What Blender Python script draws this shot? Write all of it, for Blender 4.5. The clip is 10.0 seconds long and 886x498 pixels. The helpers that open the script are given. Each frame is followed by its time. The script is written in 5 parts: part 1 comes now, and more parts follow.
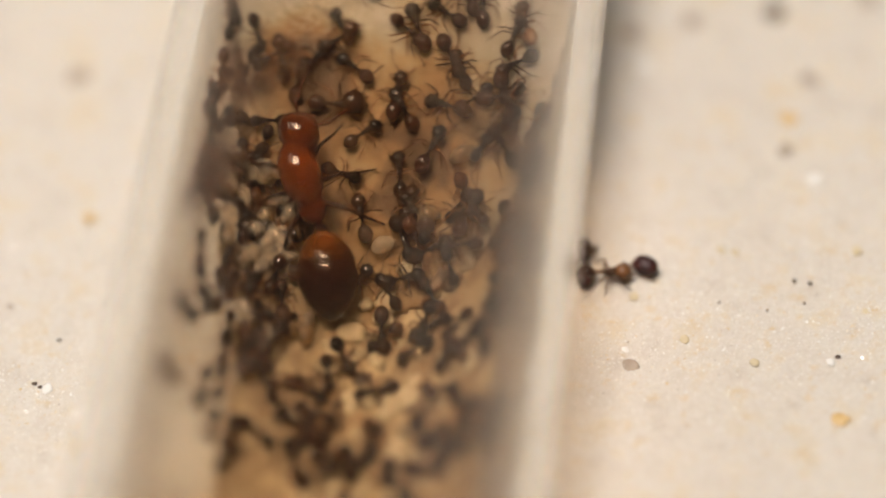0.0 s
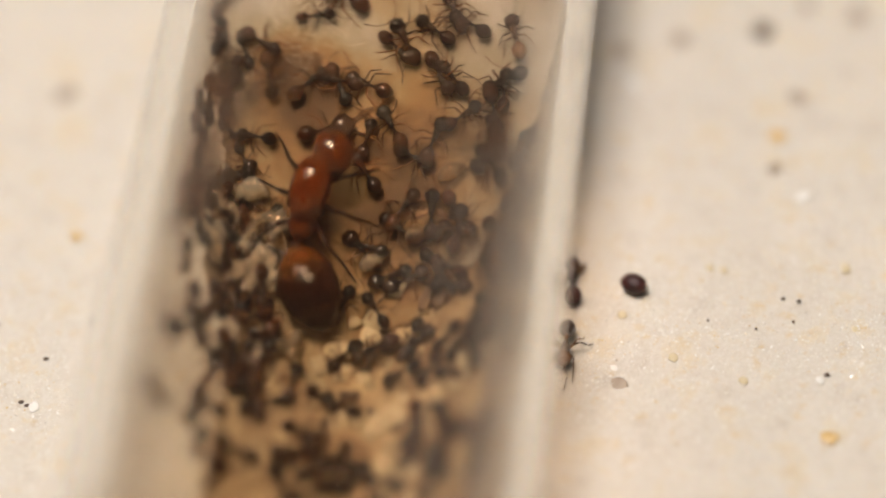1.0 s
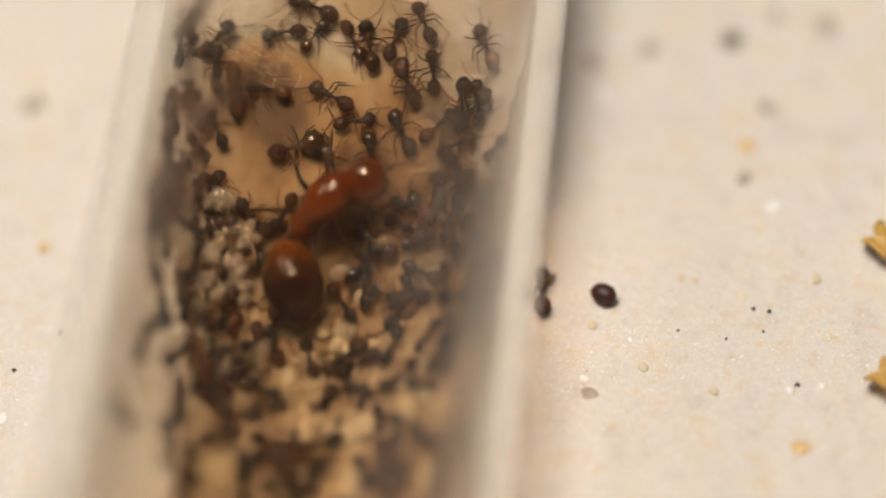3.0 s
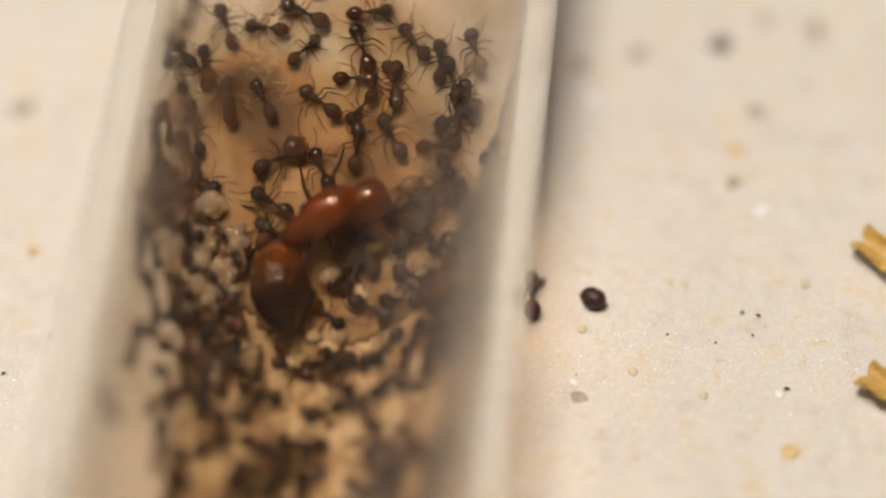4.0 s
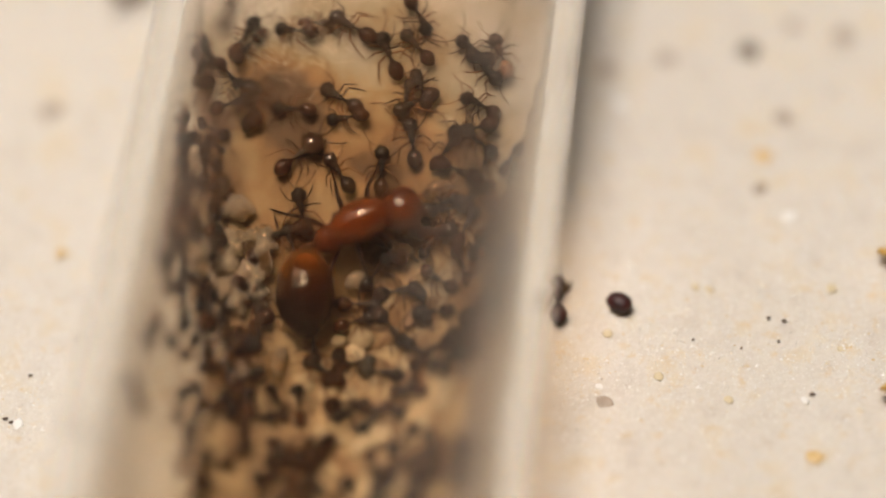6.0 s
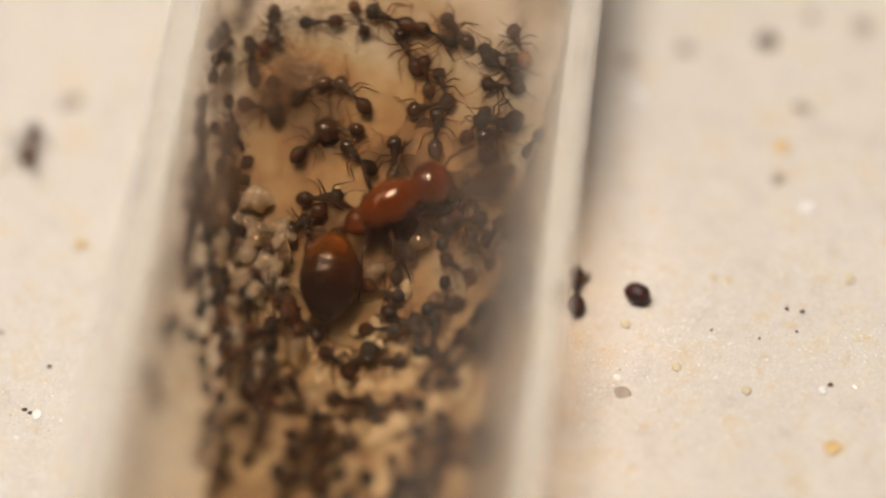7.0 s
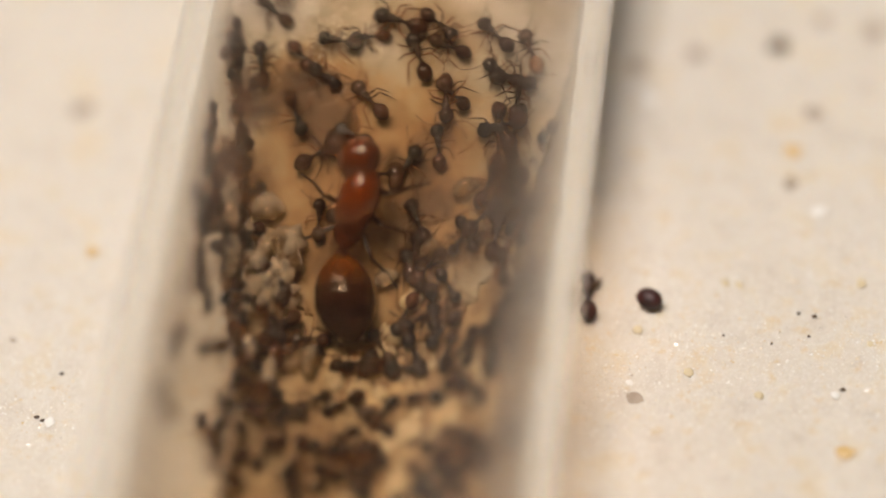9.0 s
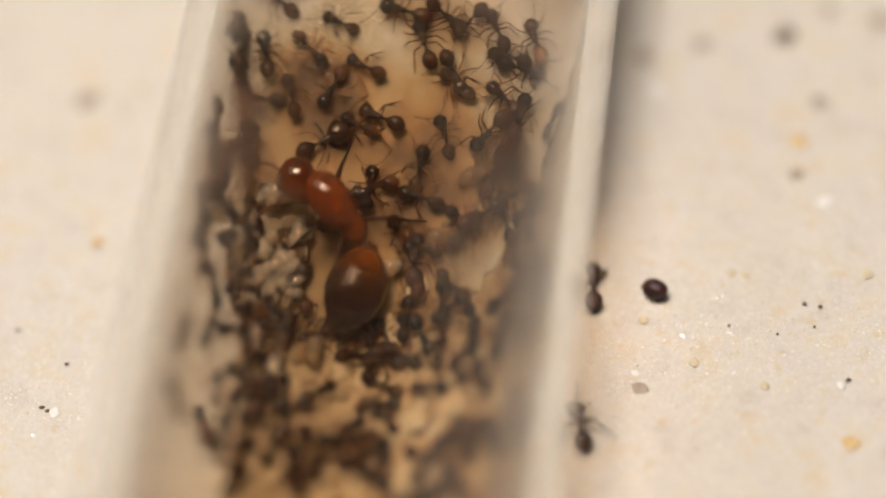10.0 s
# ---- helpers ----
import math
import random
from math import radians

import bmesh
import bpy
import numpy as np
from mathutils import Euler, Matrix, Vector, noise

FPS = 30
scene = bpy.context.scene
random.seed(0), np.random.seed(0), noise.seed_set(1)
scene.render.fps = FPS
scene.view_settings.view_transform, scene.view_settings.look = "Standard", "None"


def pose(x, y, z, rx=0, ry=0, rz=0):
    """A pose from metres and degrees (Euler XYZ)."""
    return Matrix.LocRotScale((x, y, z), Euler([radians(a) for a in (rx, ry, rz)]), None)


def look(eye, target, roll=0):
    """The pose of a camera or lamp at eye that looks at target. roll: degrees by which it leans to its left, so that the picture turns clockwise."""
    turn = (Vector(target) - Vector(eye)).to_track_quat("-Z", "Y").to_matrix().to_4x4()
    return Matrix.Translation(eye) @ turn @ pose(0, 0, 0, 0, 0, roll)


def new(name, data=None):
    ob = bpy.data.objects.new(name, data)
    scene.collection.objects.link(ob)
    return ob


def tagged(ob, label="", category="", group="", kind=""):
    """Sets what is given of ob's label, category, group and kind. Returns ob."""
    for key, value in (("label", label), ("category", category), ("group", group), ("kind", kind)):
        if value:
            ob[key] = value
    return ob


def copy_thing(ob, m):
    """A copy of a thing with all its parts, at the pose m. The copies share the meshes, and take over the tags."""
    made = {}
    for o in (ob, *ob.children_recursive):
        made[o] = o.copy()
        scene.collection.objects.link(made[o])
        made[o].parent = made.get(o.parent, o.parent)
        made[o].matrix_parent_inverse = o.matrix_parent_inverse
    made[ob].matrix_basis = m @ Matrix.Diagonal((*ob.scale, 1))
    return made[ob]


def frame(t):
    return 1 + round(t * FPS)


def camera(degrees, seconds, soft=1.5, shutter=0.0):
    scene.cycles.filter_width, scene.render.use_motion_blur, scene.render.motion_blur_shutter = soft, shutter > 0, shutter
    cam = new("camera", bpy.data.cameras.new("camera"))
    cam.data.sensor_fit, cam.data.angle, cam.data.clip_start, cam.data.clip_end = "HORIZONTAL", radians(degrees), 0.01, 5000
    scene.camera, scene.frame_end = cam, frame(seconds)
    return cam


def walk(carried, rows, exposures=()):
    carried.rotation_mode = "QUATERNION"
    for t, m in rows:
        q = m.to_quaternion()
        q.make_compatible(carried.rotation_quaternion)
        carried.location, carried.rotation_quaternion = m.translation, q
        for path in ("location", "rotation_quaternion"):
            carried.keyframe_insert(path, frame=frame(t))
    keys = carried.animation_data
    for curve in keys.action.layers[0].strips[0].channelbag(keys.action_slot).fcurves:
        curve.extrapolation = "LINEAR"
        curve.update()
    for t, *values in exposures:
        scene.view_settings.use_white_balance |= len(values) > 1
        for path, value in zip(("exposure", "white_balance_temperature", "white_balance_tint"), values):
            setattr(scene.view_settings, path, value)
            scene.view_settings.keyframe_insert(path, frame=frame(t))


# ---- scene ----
MM = 0.001


# ---- camera and its path ----
LENS = 13.5
cam = camera(LENS, 10.0, soft=1.8, shutter=0.4)
cam.data.dof.use_dof = True
cam.data.dof.focus_distance = 0.1381
cam.data.dof.aperture_fstop = 11.0
PATH = [
    (0, pose(-0.00020, -0.09112, 0.10954, 39.240, 2.846, -3.590)),
    (0.5, pose(-0.00054, -0.09136, 0.10952, 39.510, 2.631, -3.752)),
    (1, pose(-0.00024, -0.09111, 0.10902, 39.643, 2.702, -3.713)),
    (1.5, pose(-0.00018, -0.09096, 0.10894, 39.692, 2.701, -3.727)),
    (2, pose(-0.00028, -0.09100, 0.10888, 39.752, 2.590, -3.756)),
    (2.5, pose(-0.00029, -0.09110, 0.10881, 39.790, 2.617, -3.921)),
    (3, pose(-0.00050, -0.09105, 0.10862, 39.875, 2.325, -4.152)),
    (4.5, pose(-0.00100, -0.09110, 0.10871, 39.999, 2.019, -4.328)),
    (5, pose(-0.00087, -0.09135, 0.10873, 40.126, 2.112, -4.096)),
    (6.5, pose(-0.00027, -0.09127, 0.10879, 39.958, 2.485, -3.640)),
    (7, pose(-0.00002, -0.09131, 0.10893, 39.868, 2.713, -3.487)),
    (7.5, pose(0.00000, -0.09127, 0.10878, 39.913, 2.891, -3.450)),
    (8, pose(0.00050, -0.09133, 0.10906, 39.908, 3.143, -3.323)),
    (8.5, pose(0.00059, -0.09122, 0.10896, 39.910, 3.231, -3.347)),
    (9, pose(0.00018, -0.09131, 0.10889, 39.967, 3.043, -3.475)),
    (9.5, pose(0.00029, -0.09120, 0.10915, 39.778, 3.100, -3.479)),
    (10, pose(0.00027, -0.09126, 0.10876, 39.838, 3.137, -3.398)),
]
walk(cam, PATH)

# ---- light ----
world = bpy.data.worlds.new("room_air")
scene.world = world
world.use_nodes = True
world.node_tree.nodes["Background"].inputs[0].default_value = (1.0, 0.92, 0.82, 1)
world.node_tree.nodes["Background"].inputs[1].default_value = 0.10


def area_lamp(name, eye, target, size, size_y, power, colour):
    data = bpy.data.lights.new(name, "AREA")
    data.shape, data.size, data.size_y, data.energy, data.color = "RECTANGLE", size, size_y, power, colour
    ob = new(name, data)
    ob.matrix_basis = look(eye, target)
    return ob


area_lamp("desk_lamp_light", (-0.072, 0.0, 0.415), (0, 0, 0), 0.15, 0.10, 1.90, (1.0, 0.945, 0.90))
# two added fill lights, from the left and above, to soften the shadows
area_lamp("window_light", (-0.55, 0.15, 0.95), (0, 0, 0), 0.6, 0.6, 2.0, (1.0, 0.955, 0.90))
area_lamp("ceiling_lamp_light", (0.15, -0.1, 2.3), (0, 0, 0), 0.5, 0.5, 5.0, (1.0, 0.94, 0.87))


# ---- materials ----
def ramp_between(nt, fac, stops):
    n = nt.nodes.new("ShaderNodeValToRGB")
    els = n.color_ramp.elements
    while len(els) < len(stops):
        els.new(0.5)
    for e, (p, c) in zip(els, stops):
        e.position, e.color = p, (*c, 1)
    nt.links.new(fac, n.inputs[0])
    return n.outputs[0]


def noise_node(nt, scale, detail=4, rough=0.55, coords="Object"):
    tc = nt.nodes.new("ShaderNodeTexCoord")
    n = nt.nodes.new("ShaderNodeTexNoise")
    n.inputs["Scale"].default_value, n.inputs["Detail"].default_value, n.inputs["Roughness"].default_value = scale, detail, rough
    nt.links.new(tc.outputs[coords], n.inputs["Vector"])
    return n.outputs["Fac"]


def blank(name):
    m = bpy.data.materials.new(name)
    m.use_nodes = True
    return m, m.node_tree, m.node_tree.nodes["Principled BSDF"]


def skin(name, dark, light, rough, scale, bump=0.0, bump_scale=0, sss=0.0, sss_mm=0.3, coat=0.0, spread=0.0, transmission=0.0):
    """A surface whose colour runs between two tones, in patches and by object, with fine relief."""
    m, nt, b = blank(name)
    b.inputs["Coat IOR"].default_value = 1.8
    fac = noise_node(nt, scale)
    if spread:
        info = nt.nodes.new("ShaderNodeObjectInfo")
        mix = nt.nodes.new("ShaderNodeMath")
        mix.operation = "MULTIPLY_ADD"
        mix.inputs[1].default_value = spread
        nt.links.new(info.outputs["Random"], mix.inputs[0])
        nt.links.new(fac, mix.inputs[2])
        sub = nt.nodes.new("ShaderNodeMath")
        sub.operation = "SUBTRACT"
        sub.inputs[1].default_value = spread / 2
        nt.links.new(mix.outputs[0], sub.inputs[0])
        fac = sub.outputs[0]
    col = ramp_between(nt, fac, [(0.3, dark), (0.7, light)])
    nt.links.new(col, b.inputs["Base Color"])
    b.inputs["Roughness"].default_value = rough
    if coat:
        b.inputs["Coat Weight"].default_value = coat
        b.inputs["Coat Roughness"].default_value = 0.03
    if sss:
        b.inputs["Subsurface Weight"].default_value = sss
        b.inputs["Subsurface Radius"].default_value = (1.0, 0.6, 0.35)
        b.inputs["Subsurface Scale"].default_value = sss_mm * MM
    if transmission:
        b.inputs["Transmission Weight"].default_value = transmission
        b.inputs["IOR"].default_value = 1.35
    if bump:
        bn = nt.nodes.new("ShaderNodeBump")
        bn.inputs["Strength"].default_value = bump
        bn.inputs["Distance"].default_value = 0.02 * MM
        nt.links.new(noise_node(nt, bump_scale, 3), bn.inputs["Height"])
        nt.links.new(bn.outputs[0], b.inputs["Normal"])
    return m


def sand_material():
    m, nt, b = blank("pale_sand")
    fine = ramp_between(nt, noise_node(nt, 5200, 3, 0.7), [(0.30, (0.575, 0.508, 0.425)), (0.5, (0.605, 0.542, 0.462)), (0.72, (0.64, 0.585, 0.515))])
    broad = ramp_between(nt, noise_node(nt, 620, 5, 0.62), [(0.28, (0.80, 0.76, 0.73)), (0.42, (0.96, 0.95, 0.94)), (0.54, (1, 1, 1)), (0.64, (1.0, 0.93, 0.79)), (0.76, (0.98, 0.85, 0.63))])
    mix = nt.nodes.new("ShaderNodeMix")
    mix.data_type, mix.blend_type = "RGBA", "MULTIPLY"
    mix.inputs[0].default_value = 0.75
    honey = nt.nodes.new("ShaderNodeMix")
    honey.data_type = "RGBA"
    nt.links.new(ramp_between(nt, noise_node(nt, 1500, 2, 0.5), [(0.60, (0.0,) * 3), (0.72, (0.5,) * 3)]), honey.inputs[0])
    nt.links.new(fine, honey.inputs[6])
    honey.inputs[7].default_value = (0.60, 0.44, 0.23, 1)
    nt.links.new(honey.outputs[2], mix.inputs[6])
    nt.links.new(broad, mix.inputs[7])
    nt.links.new(mix.outputs[2], b.inputs["Base Color"])
    b.inputs["Roughness"].default_value = 0.75
    b.inputs["Subsurface Weight"].default_value = 0.5
    b.inputs["Subsurface Radius"].default_value = (1.0, 0.85, 0.65)
    b.inputs["Subsurface Scale"].default_value = 0.12 * MM
    bn = nt.nodes.new("ShaderNodeBump")
    bn.inputs["Strength"].default_value, bn.inputs["Distance"].default_value = 0.07, 0.03 * MM
    nt.links.new(noise_node(nt, 6500, 4, 0.7), bn.inputs["Height"])
    nt.links.new(bn.outputs[0], b.inputs["Normal"])
    return m


def grain_material():
    """Quartz grains: each grain its own tone, many clear and glinting."""
    m, nt, b = blank("sand_grains")
    geo = nt.nodes.new("ShaderNodeNewGeometry")
    col = ramp_between(nt, geo.outputs["Random Per Island"], [
        (0.0, (0.40, 0.33, 0.26)), (0.002, (0.63, 0.56, 0.47)), (0.30, (0.67, 0.605, 0.52)), (0.70, (0.72, 0.665, 0.59)),
        (0.88, (0.80, 0.77, 0.72)), (0.955, (0.68, 0.54, 0.34)), (1.0, (0.60, 0.44, 0.23))])
    nt.links.new(col, b.inputs["Base Color"])
    b.inputs["Roughness"].default_value = 0.12
    b.inputs["Coat Weight"].default_value = 0.2
    return m


def glass_material():
    m, nt, b = blank("clear_glass")
    b.inputs["Base Color"].default_value = (0.93, 0.91, 0.87, 1)
    b.inputs["Roughness"].default_value = 0.0
    b.inputs["IOR"].default_value = 1.49
    b.inputs["Transmission Weight"].default_value = 1.0
    return m


def film_material():
    """A thin see-through haze of grime inside the glass; its tint also puts in the tube's shade."""
    m, nt, b = blank("grime_film")
    out = nt.nodes["Material Output"]
    clear = nt.nodes.new("ShaderNodeBsdfTransparent")
    dust = nt.nodes.new("ShaderNodeBsdfDiffuse")
    dust.inputs["Color"].default_value = (0.52, 0.435, 0.36, 1)
    specks = noise_node(nt, 230, 4, 0.6)
    pale = ramp_between(nt, specks, [(0.36, (0.905, 0.88, 0.845)), (0.54, (0.83, 0.783, 0.725)), (0.64, (0.71, 0.645, 0.57)), (0.76, (0.56, 0.49, 0.42))])
    brown = ramp_between(nt, specks, [(0.36, (0.905, 0.84, 0.755)), (0.54, (0.82, 0.725, 0.61)), (0.64, (0.69, 0.56, 0.42)), (0.76, (0.55, 0.40, 0.27))])
    # brown smears drawn out along one flank
    tc2 = nt.nodes.new("ShaderNodeTexCoord")
    pull = nt.nodes.new("ShaderNodeMapping")
    pull.inputs["Scale"].default_value = (1500, 90, 900)
    nt.links.new(tc2.outputs["Object"], pull.inputs["Vector"])
    streak = nt.nodes.new("ShaderNodeTexNoise")
    streak.inputs["Scale"].default_value, streak.inputs["Detail"].default_value = 1.0, 4
    nt.links.new(pull.outputs[0], streak.inputs["Vector"])
    sep2 = nt.nodes.new("ShaderNodeSeparateXYZ")
    nt.links.new(tc2.outputs["Object"], sep2.inputs[0])
    flank = nt.nodes.new("ShaderNodeMapRange")
    flank.inputs["From Min"].default_value, flank.inputs["From Max"].default_value = 2.4 * MM, 6.2 * MM
    nt.links.new(sep2.outputs["X"], flank.inputs["Value"])
    much = nt.nodes.new("ShaderNodeMath")
    much.operation = "MULTIPLY"
    nt.links.new(flank.outputs[0], much.inputs[0])
    nt.links.new(ramp_between(nt, streak.outputs["Fac"], [(0.32, (0.25,) * 3), (0.68, (1.0,) * 3)]), much.inputs[1])
    stain = nt.nodes.new("ShaderNodeMix")
    stain.data_type, stain.blend_type = "RGBA", "MULTIPLY"
    nt.links.new(much.outputs[0], stain.inputs[0])
    off = nt.nodes.new("ShaderNodeMath")
    off.operation = "ABSOLUTE"
    nt.links.new(sep2.outputs["X"], off.inputs[0])
    crown = nt.nodes.new("ShaderNodeMapRange")
    crown.inputs["From Min"].default_value, crown.inputs["From Max"].default_value = 3.6 * MM, 5.6 * MM
    nt.links.new(off.outputs[0], crown.inputs["Value"])
    tint = nt.nodes.new("ShaderNodeMix")
    tint.data_type = "RGBA"
    nt.links.new(crown.outputs[0], tint.inputs[0])
    nt.links.new(brown, tint.inputs[6])
    nt.links.new(pale, tint.inputs[7])
    nt.links.new(tint.outputs[2], stain.inputs[6])
    stain.inputs[7].default_value = (0.70, 0.615, 0.515, 1)
    nt.links.new(stain.outputs[2], clear.inputs["Color"])
    haze = ramp_between(nt, noise_node(nt, 190, 5, 0.62), [(0.36, (0.02,) * 3), (0.58, (0.13,) * 3), (0.74, (0.30,) * 3)])
    # veil painted heavier on the flanks, as a slanting view through haze would look
    tc = nt.nodes.new("ShaderNodeTexCoord")
    sep = nt.nodes.new("ShaderNodeSeparateXYZ")
    nt.links.new(tc.outputs["Object"], sep.inputs[0])
    side = nt.nodes.new("ShaderNodeMath")
    side.operation = "ABSOLUTE"
    nt.links.new(sep.outputs["X"], side.inputs[0])
    part_of = nt.nodes.new("ShaderNodeMapRange")
    part_of.inputs["From Min"].default_value, part_of.inputs["From Max"].default_value = 2.4 * MM, 6.2 * MM
    part_of.inputs["To Min"].default_value, part_of.inputs["To Max"].default_value = 0.03, 1.0
    nt.links.new(side.outputs[0], part_of.inputs["Value"])
    thin = nt.nodes.new("ShaderNodeMath")
    thin.operation = "MULTIPLY"
    nt.links.new(haze, thin.inputs[0])
    nt.links.new(part_of.outputs[0], thin.inputs[1])
    mix = nt.nodes.new("ShaderNodeMixShader")
    nt.links.new(thin.outputs[0], mix.inputs[0])
    nt.links.new(clear.outputs[0], mix.inputs[1])
    nt.links.new(dust.outputs[0], mix.inputs[2])
    nt.links.new(mix.outputs[0], out.inputs["Surface"])
    nt.nodes.remove(b)
    return m


def cotton_material():
    """Cotton soaked brown round the nest, paler and greyer away from it."""
    m, nt, b = blank("stained_cotton")
    geo = nt.nodes.new("ShaderNodeNewGeometry")
    away = nt.nodes.new("ShaderNodeVectorMath")
    away.operation = "DISTANCE"
    away.inputs[1].default_value = (-0.0030, -0.0010, 0.0030)
    nt.links.new(geo.outputs["Position"], away.inputs[0])
    far = nt.nodes.new("ShaderNodeMapRange")
    far.inputs["From Min"].default_value, far.inputs["From Max"].default_value = 2.5 * MM, 9.5 * MM
    far.inputs["To Min"].default_value, far.inputs["To Max"].default_value = -0.12, 0.34
    nt.links.new(away.outputs["Value"], far.inputs["Value"])
    add = nt.nodes.new("ShaderNodeMath")
    add.operation = "ADD"
    nt.links.new(far.outputs[0], add.inputs[0])
    nt.links.new(noise_node(nt, 300, 5, 0.62), add.inputs[1])
    # a dark damp blotch higher up the slope
    blotch = nt.nodes.new("ShaderNodeVectorMath")
    blotch.operation = "DISTANCE"
    blotch.inputs[1].default_value = (-0.0045, 0.0028, 0.0058)
    nt.links.new(geo.outputs["Position"], blotch.inputs[0])
    soak = nt.nodes.new("ShaderNodeMapRange")
    soak.inputs["From Min"].default_value, soak.inputs["From Max"].default_value = 0.4 * MM, 2.4 * MM
    soak.inputs["To Min"].default_value, soak.inputs["To Max"].default_value = -0.34, 0.0
    nt.links.new(blotch.outputs["Value"], soak.inputs["Value"])
    damp = nt.nodes.new("ShaderNodeMath")
    damp.operation = "ADD"
    nt.links.new(add.outputs[0], damp.inputs[0])
    nt.links.new(soak.outputs[0], damp.inputs[1])
    col = ramp_between(nt, damp.outputs[0], [(0.30, (0.085, 0.043, 0.014)), (0.42, (0.205, 0.115, 0.042)), (0.55, (0.245, 0.168, 0.083)), (0.70, (0.285, 0.243, 0.180)), (0.88, (0.40, 0.37, 0.33))])
    nt.links.new(col, b.inputs["Base Color"])
    b.inputs["Roughness"].default_value = 0.8
    bn = nt.nodes.new("ShaderNodeBump")
    bn.inputs["Strength"].default_value, bn.inputs["Distance"].default_value = 0.5, 0.05 * MM
    nt.links.new(noise_node(nt, 3000, 4, 0.65), bn.inputs["Height"])
    nt.links.new(bn.outputs[0], b.inputs["Normal"])
    return m


SAND, GRAIN, GLASS, FILM, COTTON = sand_material(), grain_material(), glass_material(), film_material(), cotton_material()
PAINT = skin("wall_paint", (0.26, 0.24, 0.22), (0.32, 0.30, 0.27), 0.8, 3)
CHITIN = skin("black_chitin", (0.010, 0.0045, 0.003), (0.038, 0.014, 0.006), 0.16, 900, 0.06, 9000, coat=1.0, spread=0.6)
GASTER = skin("gaster_chitin", (0.011, 0.0045, 0.003), (0.060, 0.018, 0.006), 0.12, 700, 0.04, 12000, coat=1.0, spread=0.8)
LIMB = skin("limb_chitin", (0.045, 0.018, 0.007), (0.15, 0.062, 0.022), 0.24, 900, spread=0.7)
CALLOW = skin("young_amber_chitin", (0.13, 0.052, 0.016), (0.26, 0.12, 0.045), 0.2, 700, sss=0.2, sss_mm=0.2, coat=0.3, spread=0.5)
RED = skin("red_brown_chitin", (0.040, 0.0075, 0.0018), (0.115, 0.021, 0.0030), 0.10, 420, 0.08, 6000, coat=1.0)
DARK_RED = skin("dark_red_chitin", (0.015, 0.006, 0.004), (0.048, 0.014, 0.006), 0.16, 500, 0.2, 6000, coat=0.8)
BAND = skin("gaster_band", (0.028, 0.010, 0.005), (0.06, 0.02, 0.008), 0.25, 500, coat=0.3)
BROOD = skin("pale_brood", (0.78, 0.61, 0.43), (0.86, 0.72, 0.54), 0.08, 600, coat=1.0, spread=0.5, transmission=0.76)
YOLK = skin("yellow_brood", (0.66, 0.44, 0.22), (0.76, 0.57, 0.34), 0.10, 600, coat=1.0, spread=0.4, transmission=0.84)
HUSK = skin("pale_husk", (0.24, 0.18, 0.10), (0.40, 0.325, 0.21), 0.6, 900, 0.5, 4000, sss=0.12, sss_mm=0.2, spread=0.5)
CRUST = skin("refuse_crust", (0.15, 0.085, 0.037), (0.40, 0.30, 0.17), 0.75, 700, 0.6, 3500)
DIRT = skin("brown_dirt", (0.05, 0.028, 0.014), (0.17, 0.10, 0.05), 0.7, 900, 0.6, 4000, spread=0.5)
CRUMB = skin("dried_food", (0.36, 0.19, 0.035), (0.74, 0.50, 0.13), 0.45, 800, 0.6, 3000, sss=0.2, sss_mm=0.3)
FIBRE = skin("cotton_fibre", (0.62, 0.58, 0.50), (0.78, 0.75, 0.68), 0.6, 500)
PEBBLES = {
    "dark": skin("dark_pebble", (0.045, 0.026, 0.014), (0.11, 0.068, 0.040), 0.5, 1500),
    "grey": skin("grey_pebble", (0.30, 0.225, 0.165), (0.40, 0.315, 0.24), 0.5, 1500),
    "orange": skin("orange_pebble", (0.56, 0.36, 0.14), (0.66, 0.46, 0.22), 0.4, 1500),
    "white": skin("white_pebble", (0.70, 0.66, 0.60), (0.78, 0.74, 0.69), 0.3, 1500),
    "honey": skin("honey_pebble", (0.54, 0.43, 0.26), (0.62, 0.52, 0.35), 0.4, 1500),
}


# ---- mesh helpers ----
def mesh_object(name, bm, material, smooth=True):
    me = bpy.data.meshes.new(name)
    bmesh.ops.recalc_face_normals(bm, faces=bm.faces)
    bm.to_mesh(me)
    bm.free()
    for p in me.polygons:
        p.use_smooth = smooth
    me.materials.append(material)
    return new(name, me)


def part(name, bm, material, parent, label="", at=None, smooth=True):
    ob = mesh_object(name, bm, material, smooth)
    ob.parent = parent
    if at is not None:
        ob.matrix_basis = at
    return tagged(ob, label) if label else ob


def raw_object(name, verts, faces, material, smooth=False):
    me = bpy.data.meshes.new(name)
    me.from_pydata(np.asarray(verts).tolist(), [], np.asarray(faces).tolist())
    if smooth:
        me.polygons.foreach_set("use_smooth", np.ones(len(me.polygons), dtype=bool))
    me.materials.append(material)
    return new(name, me)


